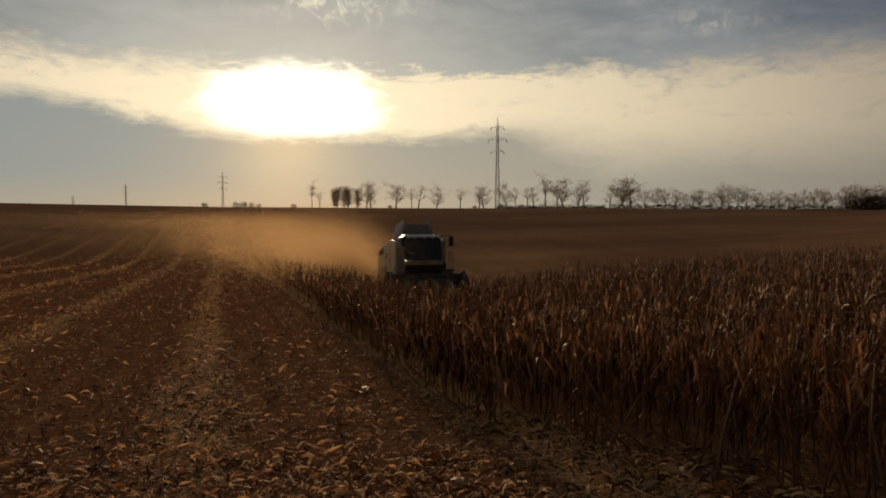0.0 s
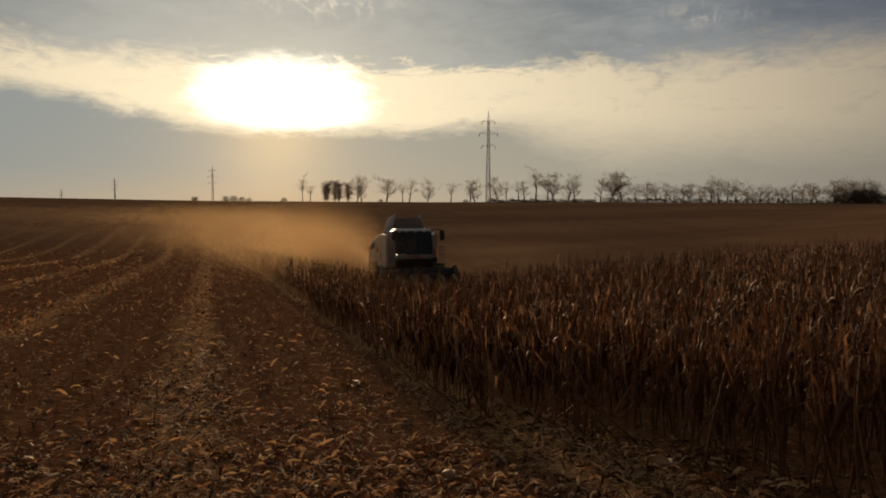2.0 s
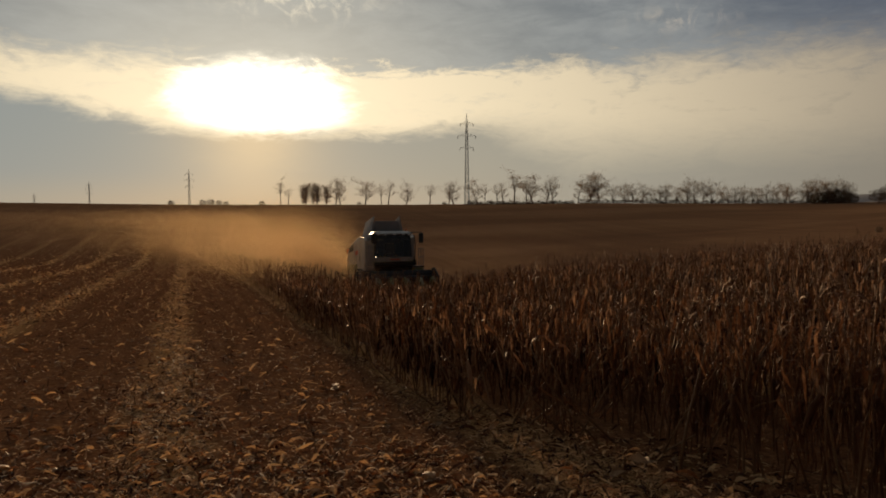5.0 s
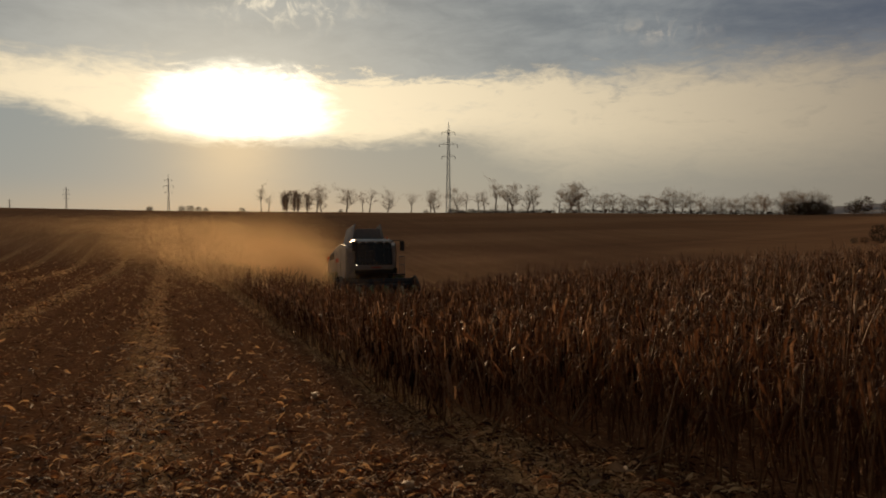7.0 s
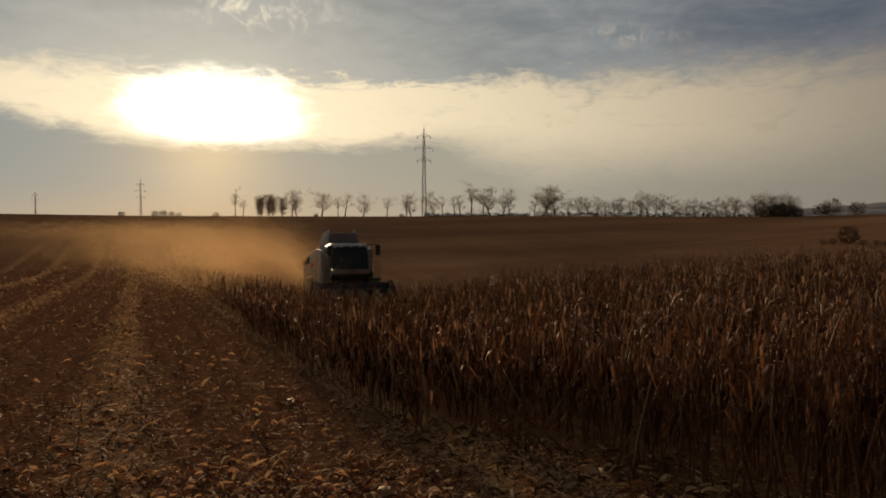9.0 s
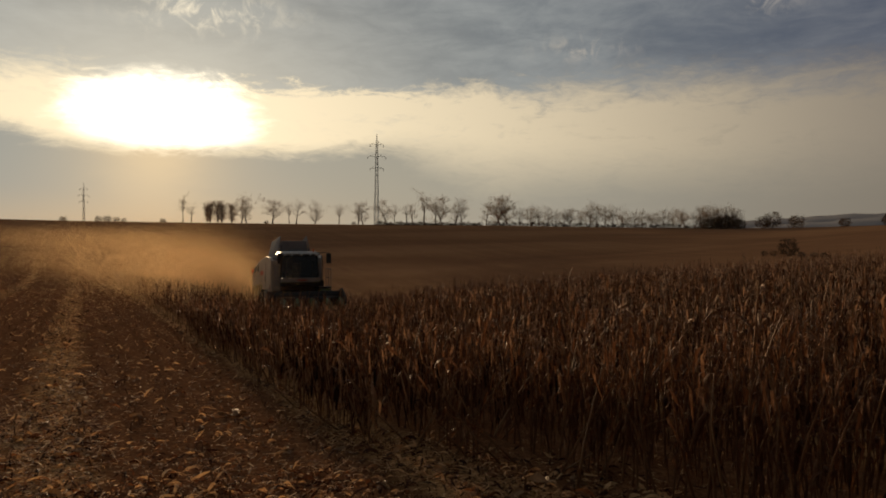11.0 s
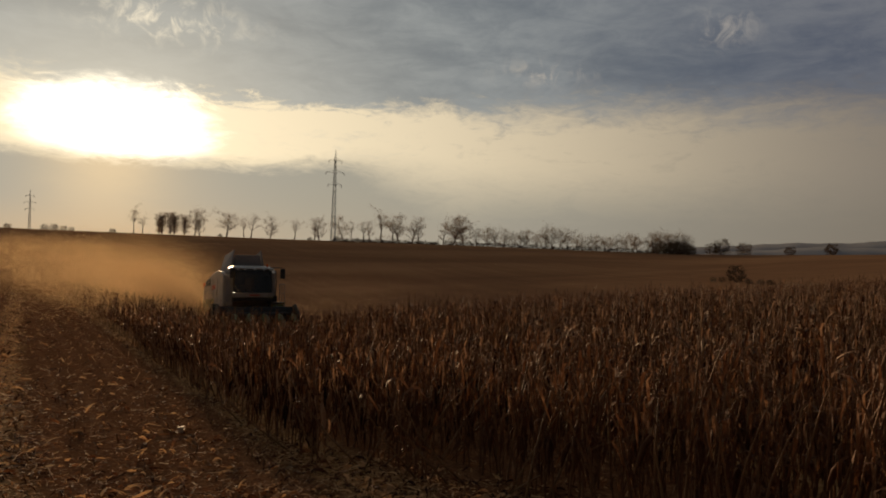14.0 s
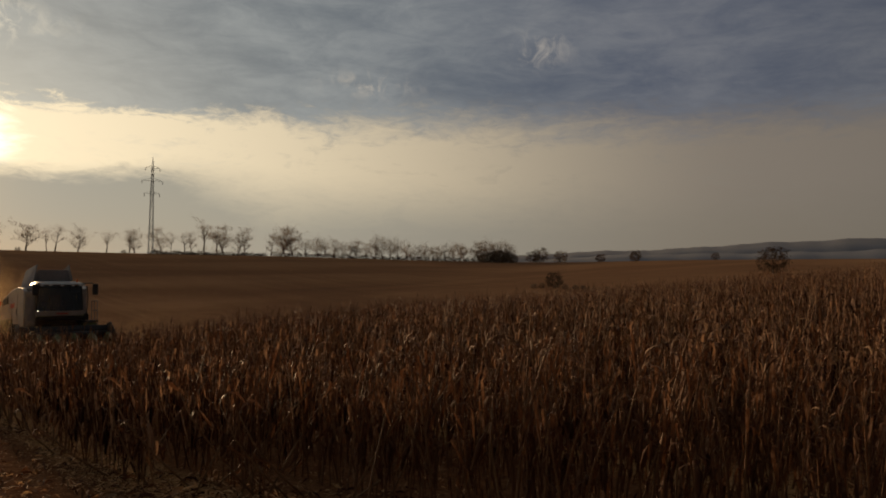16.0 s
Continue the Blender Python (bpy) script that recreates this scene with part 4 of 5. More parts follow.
def build_combine():
    """Local axes: y points ahead, x to the machine's own right, z up; origin on the ground under the front of the cab."""
    spot = LANE_AT.copy()
    spot.z = gz(spot.x, spot.y)
    heading = 180 + 12.0
    root = thing("combine_harvester", pose(spot.x, spot.y, spot.z, 3.5, 0, heading),
                 "dusty white combine harvester with raised tank lids in standing maize", "combine harvester")

    # body: two deep side shells with a hood between them
    side = [(-0.35, 1.45), (-0.35, 3.42), (-0.9, 3.52), (-2.6, 3.42), (-5.4, 3.05), (-6.9, 2.62), (-7.15, 2.1), (-6.9, 1.2), (-5.6, 1.05), (-4.4, 1.35), (-2.6, 1.5)]
    for s in (-1, 1):
        lo, hi = (1.36, 1.52) if s > 0 else (-1.52, -1.36)
        front = [(0.85, 1.60), (0.88, 3.28), (0.6, 3.42)] if s > 0 else side[:2]
        shell = part("side_panel", prism(front + side[2:], lo, hi, 0, 0.035), M_WHITE, root, "dusty white side panel", smooth=False)
        # lower skirt in green
        out = 1.525 if s > 0 else -1.575
        part("lower_skirt", prism([(-2.5, 1.35), (-2.4, 1.95), (-6.85, 1.8), (-6.75, 1.15), (-5.5, 0.95), (-4.3, 1.2)], out, out + 0.05, 0, 0.015), M_GREEN, shell, "dusty green lower skirt")
        # dark intake grille, with slats
        gx = 1.53 if s > 0 else -1.56
        grille = part("grille", prism([(-3.9, 2.72), (-3.9, 3.12), (-5.9, 2.88), (-5.9, 2.60)], gx, gx + 0.03, 0), M_DARK, shell, "dark air intake grille")
        for k in range(6):
            z = 2.68 + k * 0.065
            part("slat", box((gx - 0.008, -5.8 + max(0, k - 2) * 0.45, z), (gx + 0.045, -3.95, z + 0.018), 0.004), M_CAB, grille)
        # red lettering as plain bars
        bx = 1.527 if s > 0 else -1.535
        for k in range(5):
            part("decal_bar", box((bx, -2.05 - k * 0.27, 2.50 - k * 0.012), (bx + 0.008, -1.83 - k * 0.27, 2.74 - k * 0.012), 0.003), M_RED, shell, "faded red bar marking")
        part("badge", turned(bmesh_disc(0.30, 0.07, 24), Matrix.Translation((1.532 * s, -4.15, 2.42)) @ Matrix.Rotation(math.pi / 2, 4, "Y") @ Matrix.Rotation(math.pi / 2, 4, "Z")), M_LENS, shell, "pale oval badge")
        # seams and handles of the panel
        for y in (-1.0, -2.75, -6.1):
            part("seam", box(((1.523 if s > 0 else -1.529), y - 0.012, 1.6), ((1.529 if s > 0 else -1.523), y + 0.012, 3.2 + y * 0.04), 0.0), M_DARK, shell)
        part("handle", tube([(1.53 * s, -0.85, 2.15), (1.58 * s, -0.85, 2.18), (1.58 * s, -0.85, 2.42), (1.53 * s, -0.85, 2.45)], 0.014, 6), M_CAB, shell)
        # front shield beside the cab
        x0, x1 = (1.02, 1.50) if s > 0 else (-1.50, -1.02)
        sh = part("front_shield", box((x0, SHIELD[s] - 0.14, 1.62), (x1, SHIELD[s], 3.22), 0.03), M_WHITE, root, "pale front shield beside the cab")
        part("recess", box((x0 + 0.12, SHIELD[s] + 0.004, 1.85), (x1 - 0.12, SHIELD[s] + 0.010, 3.0), 0.002), M_GREY, sh)
    hood = [(-0.40, 1.50), (-0.40, 3.30), (-2.4, 3.36), (-5.3, 2.98), (-6.85, 2.56), (-7.05, 2.05), (-6.8, 1.25), (-4.4, 1.3)]
    part("hood", prism(hood, -1.355, 1.355, 0, 0.03), M_GREY, root, "dusty grey hood and rear body")
    part("straw_outlet", prism([(-6.7, 1.3), (-7.0, 2.0), (-7.7, 1.5), (-7.6, 0.75), (-7.0, 0.7)], -0.95, 0.95, 0, 0.04), M_GREEN, root, "green straw chopper hood at the tail")
    part("engine_deck", box((-0.9, -5.0, 3.02), (0.9, -3.2, 3.36), 0.06), M_DARK, root)
    part("exhaust", tube([(0.65, -3.6, 3.3), (0.65, -3.6, 3.75), (0.65, -3.72, 3.86)], 0.07, 10), M_DARK, root)

    # grain tank and its raised lids
    part("grain_tank", prism([(-0.75, 3.3), (-0.80, 3.82), (-2.95, 3.80), (-3.05, 3.25)], -0.93, 0.93, 0, 0.03), M_GREY, root, "grey grain tank wall")
    for s in (-1, 1):
        bm = bmesh.new()
        pts = [(0.92 * s, -0.50, 3.45), (0.70 * s, -0.60, 4.66), (0.84 * s, -2.95, 4.42), (1.08 * s, -3.1, 3.40)]
        a = [bm.verts.new(p) for p in pts]
        b = [bm.verts.new((p[0] + 0.045 * s, p[1], p[2] + 0.005)) for p in pts]
        bm.faces.new(a)
        bm.faces.new(b[::-1])
        for i in range(4):
            bm.faces.new((a[i], b[i], b[(i + 1) % 4], a[(i + 1) % 4]))
        lid = part("tank_lid", bm, M_GREY, root, "raised grey tank lid leaning outwards")
        for k in range(3):
            y0, y1 = -0.95 - k * 0.65, -0.85 - k * 0.75
            part("stiffener", tube([(0.94 * s + 0.03 * k * s, y0 - 0.05, 3.5), (0.76 * s + 0.03 * k * s, y1, 4.40 - k * 0.06)], 0.022, 4), M_GREY, lid)
        part("lid_strut", tube([(0.6 * s, -1.6, 3.75), (0.86 * s, -1.7, 4.1)], 0.018, 6), M_DARK, lid)
    for y, z, tilt, k in ((-2.75, 4.34, 0.10, 1.0), (-0.78, 4.40, 0.24, 0.86)):
        bm = prism([(-0.98 * k, 3.6), (0.98 * k, 3.6), (0.80 * k, z), (-0.80 * k, z)], y - 0.02, y + 0.02, 1, 0.004)
        part("tank_flap", turned(bm, Matrix.Translation((0, y, 3.6)) @ Matrix.Rotation(-tilt * 0.5, 4, "X") @ Matrix.Translation((0, -y, -3.6))), M_GREY, root, "grey end flap of the grain tank")
    for s in (-1, 1):
        part("flap_fold", tube([(0.30 * s, -0.76, 3.62), (0.22 * s, -0.90, 4.38)], 0.018, 5), M_DARK, root)
    part("filling_auger", tube([(0.1, -1.6, 3.9), (0.0, -1.4, 4.3)], 0.14, 12), M_GREY, root)

    # cab: floor, posts, roof, panes, inside
    cab = part("cab_floor", prism([(-0.3, 1.85), (1.28, 1.85), (1.36, 1.95), (1.36, 2.14), (-0.3, 2.14)], -1.0, 1.0, 0, 0.03), M_CAB, root, "dark cab floor")
    bm = bmesh.new()
    for x0, x1 in ((-1.06, 1.06),):
        n = 14
        for zz0, zz1 in ((2.08, 2.30),):
            rows = []
            for i in range(n + 1):
                x = x0 + (x1 - x0) * i / n
                y = 1.50 - 0.16 * (x / 1.06) ** 2
                rows.append([bm.verts.new((x, y + 0.03, zz0)), bm.verts.new((x, y + 0.05, zz1)), bm.verts.new((x, y - 0.12, zz1 + 0.01)), bm.verts.new((x, y - 0.12, zz0 - 0.01))])
            for i in range(n):
                for k in range(4):
                    bm.faces.new((rows[i][k], rows[i + 1][k], rows[i + 1][(k + 1) % 4], rows[i][(k + 1) % 4]))
            bm.faces.new(rows[0])
            bm.faces.new(rows[-1][::-1])
    part("front_sill", bm, M_WHITE, root, "dusty white sill under the windscreen")
    for x0, x1 in ((-1.04, -0.62), (0.42, 1.04)):
        part("sill_stripe", box((x0, 1.32, 2.04), (x1, 1.50 - 0.10 * max(abs(x0), abs(x1)), 2.13), 0.01), M_GREEN, root, "green stripe on the sill")
    part("sill_marking", box((-0.30, 1.545, 2.15), (0.22, 1.552, 2.22), 0.002), M_RED, root)

    def arc(x):
        return 1.44 - 0.16 * (x / 0.98) ** 2
    # curved windscreen in one sheet
    bm = bmesh.new()
    n = 16
    cols = []
    for i in range(n + 1):
        x = -0.95 + 1.90 * i / n
        cols.append([bm.verts.new((x * k, arc(x) - 0.02 - 0.10 * t, 2.30 + 1.26 * t)) for t, k in ((0, 1.0), (0.5, 1.01), (1, 0.98))])
    for i in range(n):
        for k in range(2):
            bm.faces.new((cols[i][k], cols[i + 1][k], cols[i + 1][k + 1], cols[i][k + 1]))
    screen = part("windscreen", bm, M_GLASS, root, "wide curved tinted windscreen", smooth=True)
    screen.visible_shadow = False
    for s in (-1, 1):
        part("front_post", tube([(0.97 * s, arc(0.98) - 0.02, 2.12), (0.99 * s, arc(0.98) - 0.05, 2.7), (0.95 * s, arc(0.98) - 0.12, 3.58)], 0.035, 8), M_CAB, root)
        part("rear_post", box((0.93 * s - 0.05, -0.25, 2.1), (0.93 * s + 0.05, -0.12, 3.58), 0.015), M_CAB, root)
        pane = part("side_pane", box((0.965 * s - 0.005, -0.12, 2.15), (0.965 * s + 0.005, 1.22, 3.55)), M_GLASS, root, "tinted side pane")
        pane.visible_shadow = False
        part("pane_bar", box((0.97 * s - 0.02, 0.30, 2.14), (0.97 * s + 0.02, 0.35, 3.56), 0.006), M_CAB, root)
    part("cab_back", box((-0.95, -0.30, 1.9), (0.95, -0.26, 2.5), 0.005), M_CAB, root)
    rear = part("rear_pane", box((-0.92, -0.29, 2.5), (0.92, -0.28, 3.5)), M_GLASS, root)
    rear.visible_shadow = False
    roof = [(-0.45, 3.58), (1.25, 3.55), (1.58, 3.56), (1.62, 3.60), (1.35, 3.70), (0.6, 3.77), (-0.30, 3.78), (-0.5, 3.70)]
    bm = prism(roof, -1.10, 1.10, 0, 0.03)
    for v in bm.verts:
        if v.co.y > 1.0:
            v.co.y -= 0.22 * (v.co.x / 1.1) ** 2
        if v.co.z > 3.65:
            v.co.x *= 0.88
    top = part("cab_roof", bm, M_WHITE, root, "dusty pale cab roof with a rounded brow")
    for x in (-0.85, -0.5, 0.0, 0.5, 0.85):
        y = 1.64 - 0.22 * (x / 1.1) ** 2
        lamp = part("work_lamp", box((x - 0.09, y - 0.06, 3.50), (x + 0.09, y + 0.01, 3.59), 0.015), M_CAB, top, "work lamp under the roof brow")
        part("lens", box((x - 0.07, y + 0.011, 3.515), (x + 0.07, y + 0.018, 3.575), 0.004), M_LENS, lamp)
    part("beacon", tube([(-0.8, 0.9, 3.70), (-0.8, 0.9, 3.82), (-0.8, 0.9, 3.88)], [0.05, 0.05, 0.02], 10), M_ORANGE, top, "small orange beacon")
    part("aerial", tube([(0.8, 0.2, 3.7), (0.8, 0.1, 4.1)], 0.008, 5), M_DARK, top)
    # inside
    part("seat_base", box((-0.28, 0.05, 2.14), (0.28, 0.55, 2.55), 0.05), M_CAB, root)
    part("seat_back", box((-0.27, -0.08, 2.54), (0.27, 0.08, 3.12), 0.06), M_CAB, root)
    part("steering_column", tube([(0, 1.05, 2.1), (0, 0.92, 2.72)], [0.06, 0.04], 8), M_CAB, root)
    bm = bmesh.new()
    for k in range(20):
        a, b = k * math.pi / 10, (k + 1) * math.pi / 10
        add_tube(bm, [(0.2 * math.cos(a), 0.2 * math.sin(a), 0), (0.2 * math.cos(b), 0.2 * math.sin(b), 0)], 0.016, 5, cap=False)
    add_tube(bm, [(-0.2, 0, 0), (0.2, 0, 0)], 0.014, 5)
    part("steering_wheel", turned(bm, Matrix.Translation((0, 0.90, 2.74)) @ Matrix.Rotation(0.5, 4, "X")), M_CAB, root)
    part("console", box((0.34, 0.2, 2.14), (0.56, 0.8, 2.70), 0.04), M_CAB, root)
    part("monitor", box((0.5, 0.95, 2.55), (0.78, 1.0, 2.78), 0.01), M_DARK, root)
    part("sun_blind", box((-0.85, 1.18, 3.22), (-0.45, 1.20, 3.5), 0.005), M_GREY, root)

    # lamps, mirrors, platform, ladder and rails
    part("head_lamp", turned(bmesh_disc(0.024, 0.024, 16), Matrix.Translation((0.99, 1.36, 2.33)) @ Matrix.Rotation(-math.pi / 2, 4, "X")), M_LAMP, root, "lit round head lamp")
    for s, reach in ((1, 1.12), (-1, 1.52)):
        arm = part("mirror_arm", tube([(0.9 * s, 1.2, 3.66), (reach * s * 0.92, 1.48, 3.66), (reach * s, 1.50, 3.66), (reach * s, 1.50, 3.15)], 0.022, 6), M_CAB, root)
        part("mirror_case", box((reach * s - 0.13, 1.44, 3.08), (reach * s + 0.13, 1.54, 3.62), 0.04), M_CAB, arm, "tall black mirror case")
        part("mirror_glass", box((reach * s - 0.10, 1.432, 3.13), (reach * s + 0.10, 1.438, 3.57)), M_MIRROR, arm)
    part("platform", box((-1.75, -0.2, 1.72), (-1.02, 1.1, 1.80), 0.015), M_DARK, root)
    for y in (-0.15, 0.45, 1.05):
        part("rail_post", tube([(-1.72, y, 1.8), (-1.72, y, 2.78)], 0.018, 6), M_GREY, root)
    for z in (2.3, 2.78):
        part("rail", tube([(-1.72, -0.15, z), (-1.72, 1.05, z), (-1.66, 1.12, z)], 0.018, 6), M_GREY, root)
    part("grab_bar", tube([(-1.18, 1.28, 3.5), (-1.22, 1.34, 2.9), (-1.18, 1.30, 2.2), (-1.08, 1.2, 2.0)], 0.025, 6), M_CAB, root)
    for x in (-1.75, -1.30):
        part("ladder_rail", tube([(x, 1.0, 1.75), (x, 1.45, 0.55)], 0.02, 6), M_GREY, root)
    for k in range(5):
        y, z = 1.05 + k * 0.09, 1.55 - k * 0.23
        part("ladder_step", box((-1.75, y - 0.06, z), (-1.30, y + 0.06, z + 0.03), 0.008), M_GREY, root)
    part("side_locker", box((-1.72, 0.0, 1.30), (-1.05, 1.05, 1.70), 0.05), M_GREEN, root, "dusty green locker under the platform")
    part("hose", tube([(-0.8, 1.2, 1.75), (-1.0, 1.7, 1.35), (-0.7, 2.1, 1.2)], 0.03, 6), M_DARK, root)
    part("tool_box", box((-1.5, 0.0, 1.82), (-1.22, 0.28, 2.15), 0.03), M_DARK, root)
    # tail: rail and lights
    for x in (-0.9, 0.9):
        part("tail_post", tube([(x, -6.3, 2.7), (x, -6.3, 3.45)], 0.02, 6), M_GREY, root)
    part("tail_rail", tube([(-0.9, -6.3, 3.45), (0.9, -6.3, 3.45), (0.9, -4.9, 3.5)], 0.02, 6), M_GREY, root)
    part("tail_lamp", box((1.42, -7.1, 2.55), (1.56, -7.0, 2.85), 0.02), M_ORANGE, root, "orange tail lamp")
    part("unloading_auger", tube([(-1.35, -0.9, 3.35), (-1.62, -1.5, 3.45), (-1.66, -6.9, 3.15), (-1.66, -7.4, 2.95)], [0.17, 0.17, 0.16, 0.14], 12), M_WHITE, root, "folded white unloading auger", smooth=True)

    # wheels, axles
    for s in (-1, 1):
        wheel(root, 1.45 * s, -1.15, 1.08, 0.72, 20)
        wheel(root, 1.30 * s, -5.1, 0.80, 0.46, 16)
    part("front_axle", box((-1.2, -1.35, 0.75), (1.2, -0.95, 1.2), 0.05), M_DARK, root)
    part("rear_axle", box((-1.1, -5.2, 0.5), (1.1, -5.0, 0.75), 0.04), M_DARK, root)
    part("chassis", box((-0.8, -5.5, 0.95), (0.8, -0.4, 1.5), 0.05), M_DARK, root)

    # feeder house and maize header
    part("feeder_house", prism([(-0.3, 1.1), (-0.3, 1.62), (1.3, 1.30), (1.9, 1.0), (1.9, 0.35), (1.2, 0.45)], -0.75, 0.75, 0, 0.03), M_DARK, root)
    header = part("header_frame", prism([(1.9, 0.3), (1.9, 1.05), (2.05, 1.10), (2.2, 0.9), (2.35, 0.3)], -1.95, 1.95, 0, 0.02), M_DARK, root, "dark dusty maize header")
    part("header_auger", tube([(-1.9, 2.35, 0.62), (1.9, 2.35, 0.62)], 0.2, 12), M_DARK, header, smooth=True)
    for k in range(6):
        x = -1.875 + k * 0.75
        bm = bmesh.new()
        prof = [(2.2, 0.20, 0.80), (2.9, 0.22, 0.70), (3.5, 0.17, 0.45), (4.1, 0.05, 0.18)]
        rings = []
        for y, w, z in prof:
            rings.append([bm.verts.new((x + w * math.cos(a), y, max(0.06, z - 0.35) + (z - max(0.06, z - 0.35)) * math.sin(a))) for a in [math.pi * i / 6 for i in range(7)]])
        for r0, r1 in zip(rings, rings[1:]):
            for i in range(6):
                bm.faces.new((r0[i], r0[i + 1], r1[i + 1], r1[i]))
        bm.faces.new(rings[0])
        bm.faces.new(rings[-1][::-1])
        part("snout", bm, M_GREEN, header, "dusty green row divider snout", smooth=True)
    for s in (-1, 1):
        part("end_shield", prism([(1.95, 0.2), (1.95, 1.15), (2.6, 1.25), (3.4, 0.85), (3.6, 0.3)], 1.98 * s - 0.03, 1.98 * s + 0.03, 0, 0.01), M_CAB, header)
    for ob in (header, *header.children_recursive):
        ob.data.transform(Matrix.Translation((0, 0, 0.50)))
    # the body rides high on its large tyres
    for ob in root.children_recursive:
        if not ob.name.startswith(("tyre", "rim")):
            ob.data.transform(Matrix.Translation((0, 0, 0.52)))
    return root


def bmesh_disc(a, b, n):
    """A thin oval plate with a rounded rim, lying in the xy plane."""
    bm = bmesh.new()
    rings = [[bm.verts.new((a * k * math.cos(i * 2 * math.pi / n), b * k * math.sin(i * 2 * math.pi / n), z)) for i in range(n)] for k, z in ((1.0, -0.004), (1.0, 0.004), (0.9, 0.008))]
    for r0, r1 in zip(rings, rings[1:]):
        for i in range(n):
            bm.faces.new((r0[i], r0[(i + 1) % n], r1[(i + 1) % n], r1[i]))
    bm.faces.new(rings[-1])
    bm.faces.new(rings[0][::-1])
    return bm


build_combine()


# ---- dust ----
M_DUST = material("field_dust", [(0.84, 0.56, 0.28), (0.92, 0.66, 0.36)], 0.9, 0.5, bump=0.0, translucent=0.75, spec=0.0)


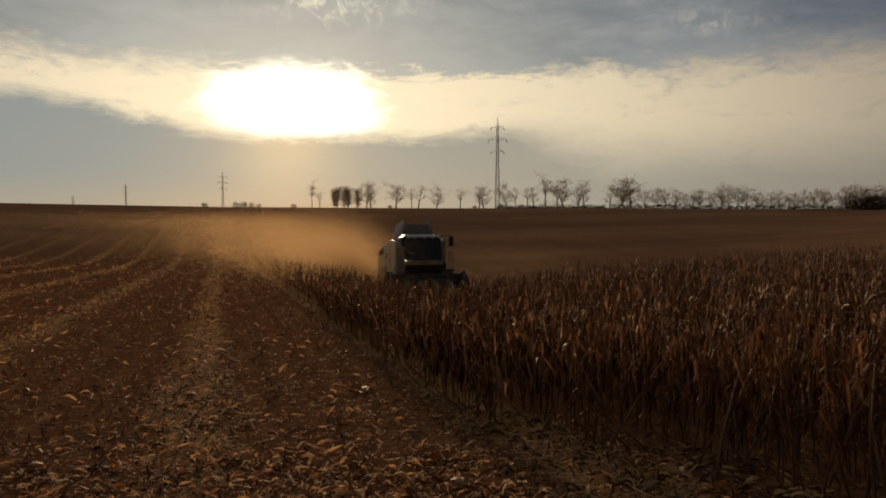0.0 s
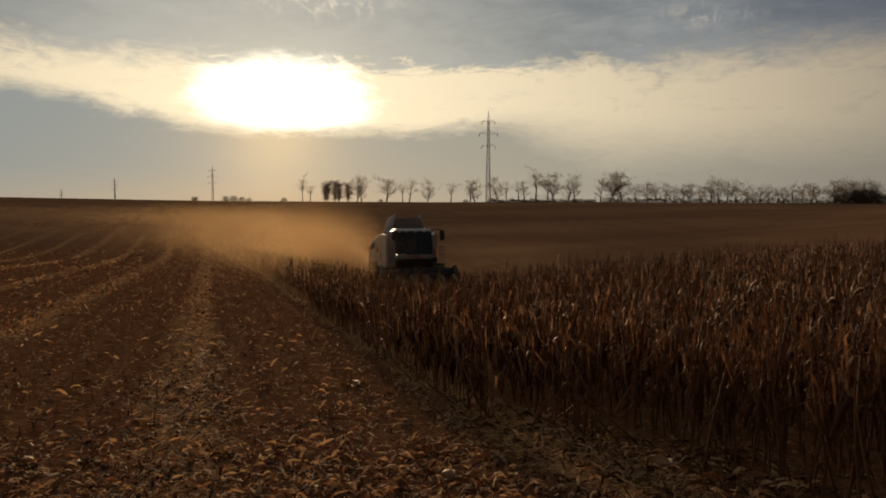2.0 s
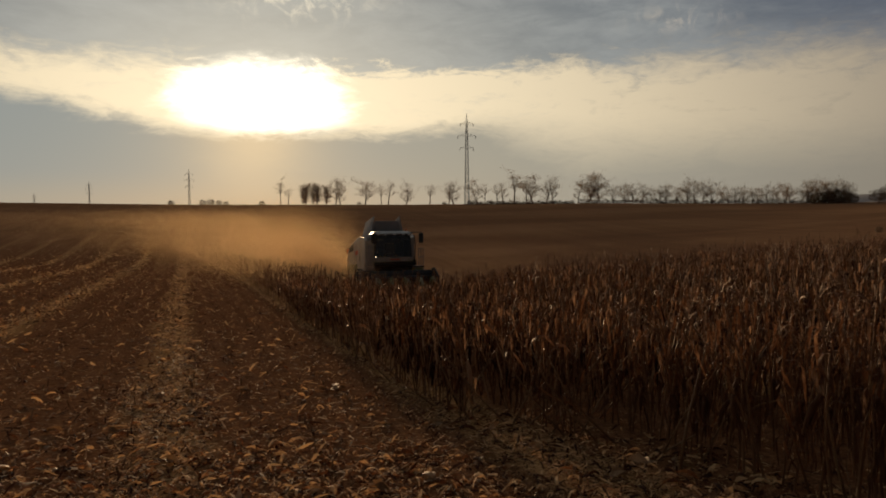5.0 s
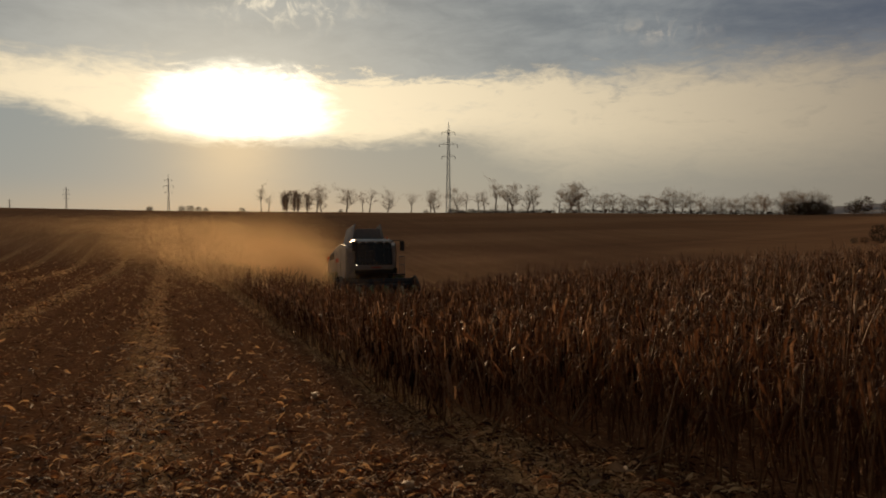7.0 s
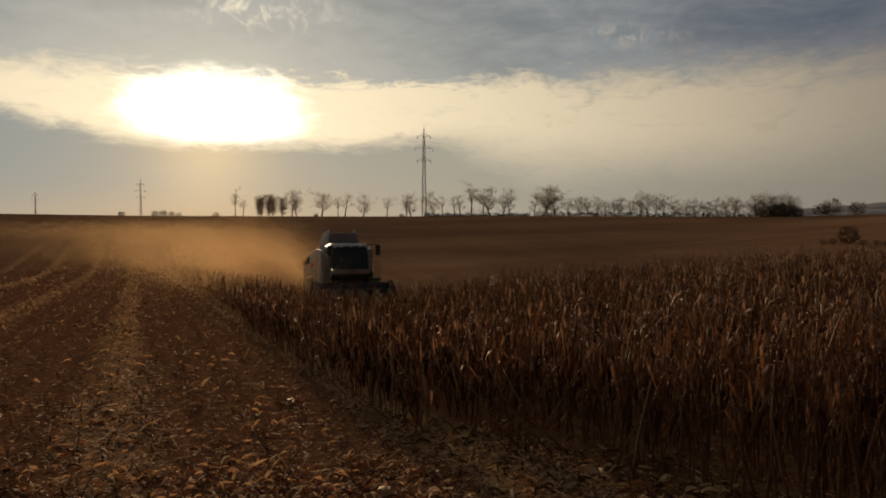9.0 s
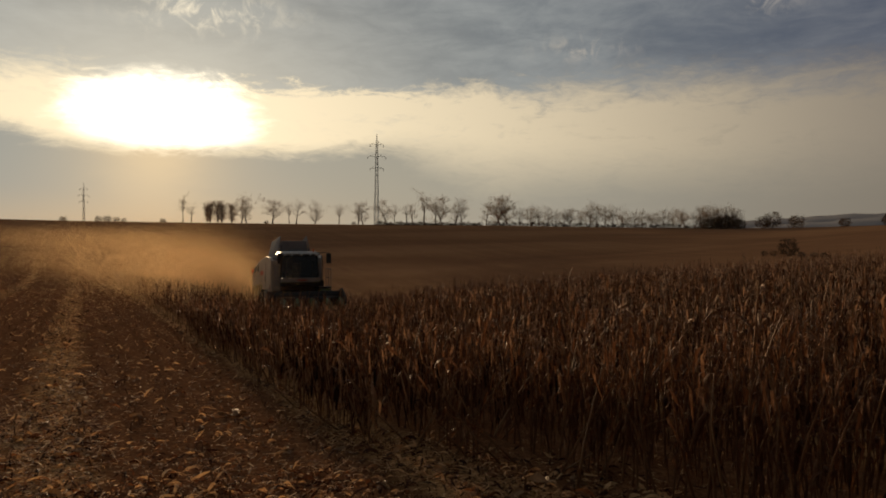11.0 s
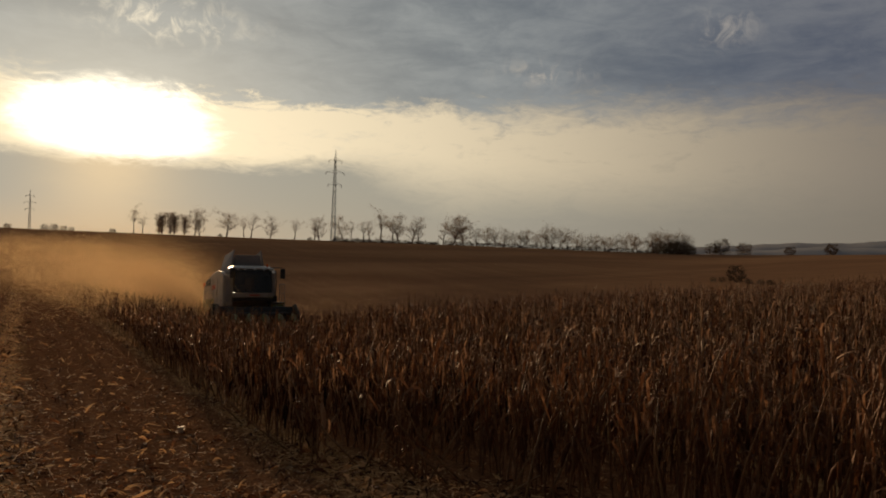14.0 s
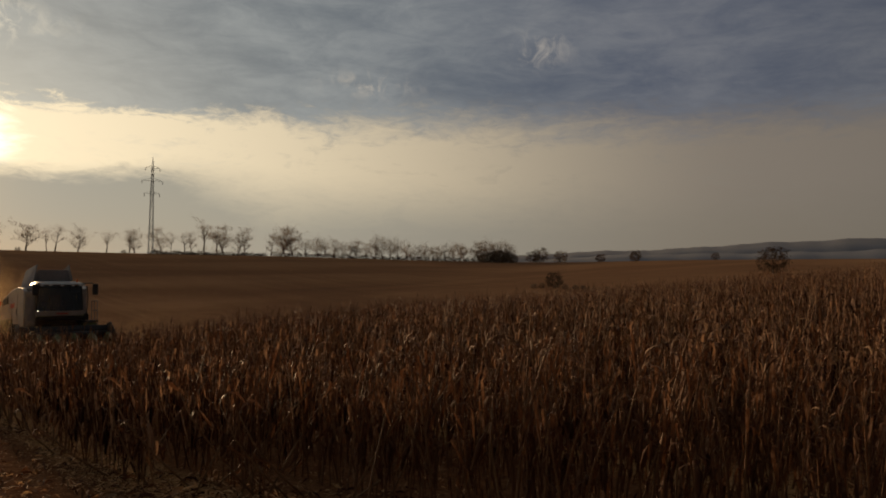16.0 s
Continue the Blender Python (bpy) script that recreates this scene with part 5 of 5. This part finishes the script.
def build_dust():
    """The drifting plume behind the machine: a mass of fine specks, thick at its tail and thinning as it drifts."""
    rnd = np.random.RandomState(4)
    total = 1600000
    along, over = np.array([ALONG.x, ALONG.y]), np.array([ACROSS.x, ACROSS.y])
    tail = np.array([LANE_AT.x, LANE_AT.y]) + along * 4.0 - over * 2.2
    t = np.where(rnd.rand(total) < 0.66, rnd.rand(total) ** 1.6 * 0.30, rnd.rand(total) ** 1.05)
    s = t * 62
    drift = -7.0 * smoothstep(t, 0.35, 1.0)
    wid = 0.7 + 5.0 * t ** 0.9
    xy = tail[None, :] + np.outer(s, along) + np.outer(drift, over) + np.outer(rnd.randn(total) * wid, over) + np.outer(rnd.randn(total) * 1.6, along)
    tall = 1.9 + 3.2 * smoothstep(t, 0.0, 0.22) + 1.6 * t
    h = np.abs(rnd.randn(total)) ** 0.9 * tall * 0.62 + 0.1
    z = ground_z(xy[:, 0], xy[:, 1]) + h
    keep = z < EYE + 1.4 - rnd.rand(total) ** 1.2 * 3.6
    # billows: keep more where a slow, folded wave is high
    u, v, w = xy[:, 0] * 0.62, xy[:, 1] * 0.30, h * 0.8
    k = np.sin(u + 1.3 * np.sin(v * 0.7 + 0.5)) * np.sin(v + 0.9 * np.sin(u * 0.8)) + 0.6 * np.sin(1.9 * u + 1.3 * w + 1.0) * np.sin(1.5 * v - w)
    keep &= rnd.rand(total) < 0.60 + 0.30 * k
    # a thin veil that hangs over the crop beside the machine and over the cut field to the west
    m = 240000
    near = rnd.rand(m) < 0.30
    s2 = np.where(near, rnd.uniform(3, 30, m), rnd.uniform(18, 120, m))
    o2 = np.where(near, -2.4 - np.abs(rnd.randn(m)) * 3.0, 3.0 - np.abs(rnd.randn(m)) * (4 + s2 * 0.16))
    xy2 = np.array([LANE_AT.x, LANE_AT.y])[None, :] + np.outer(s2, along) + np.outer(o2, over)
    h2 = np.abs(rnd.randn(m)) * np.where(near, 1.7, 2.6 + s2 * 0.01) + 0.2
    z2 = ground_z(xy2[:, 0], xy2[:, 1]) + h2
    keep = np.concatenate([keep, z2 < EYE + 0.6 - rnd.rand(m) * 2.0])
    xy, z, h, t = np.concatenate([xy, xy2]), np.concatenate([z, z2]), np.concatenate([h, h2]), np.concatenate([t, np.clip(s2 / 62, 0, 2)])
    # the finest dust, hanging all round the machine; added for veiling lens glare too
    m = 420000
    s3, o3 = rnd.uniform(-9, 26, m), rnd.randn(m) * 6.5 - 1.0
    xy3 = np.array([LANE_AT.x, LANE_AT.y])[None, :] + np.outer(s3, along) + np.outer(o3, over)
    h3 = np.abs(rnd.randn(m)) * 2.2 + 0.1
    z3 = ground_z(xy3[:, 0], xy3[:, 1]) + h3
    coarse = np.concatenate([np.ones(len(t), bool), np.zeros(m, bool)])
    keep = np.concatenate([keep, z3 < EYE + 0.4 - rnd.rand(m) * 2.0])
    xy, z, h, t = np.concatenate([xy, xy3]), np.concatenate([z, z3]), np.concatenate([h, h3]), np.concatenate([t, np.zeros(m)])
    inside = xy - np.array([LANE_AT.x, LANE_AT.y])
    across = inside @ over
    keep &= ~((np.abs(across) < 1.6) & (h < 4) & (inside @ along < 7.5))
    xy, z, t, coarse = xy[keep], z[keep], t[keep], coarse[keep]
    n = len(t)
    c = np.column_stack([xy, z])
    size = rnd.uniform(0.008, 0.017, n)[:, None] * (0.70 + t[:, None] * 1.3)
    size = np.where(coarse[:, None], size, 0.0048)
    a = rnd.randn(n, 3)
    a /= np.linalg.norm(a, axis=1)[:, None]
    b = np.cross(a, rnd.randn(n, 3))
    b /= np.linalg.norm(b, axis=1)[:, None]
    verts = np.stack([c + a * size, c - a * size * 0.5 + b * size * 0.87, c - a * size * 0.5 - b * size * 0.87], 1).reshape(-1, 3)
    me = bpy.data.meshes.new("dust_cloud")
    me.vertices.add(3 * n)
    me.vertices.foreach_set("co", verts.ravel())
    me.loops.add(3 * n)
    me.loops.foreach_set("vertex_index", np.arange(3 * n))
    me.polygons.add(n)
    me.polygons.foreach_set("loop_start", np.arange(0, 3 * n, 3))
    me.update(calc_edges=True)
    me.materials.append(M_DUST)
    tagged(new("dust_cloud", me), "tawny sunlit dust drifting behind the harvester", "dust", kind="stuff")


build_dust()
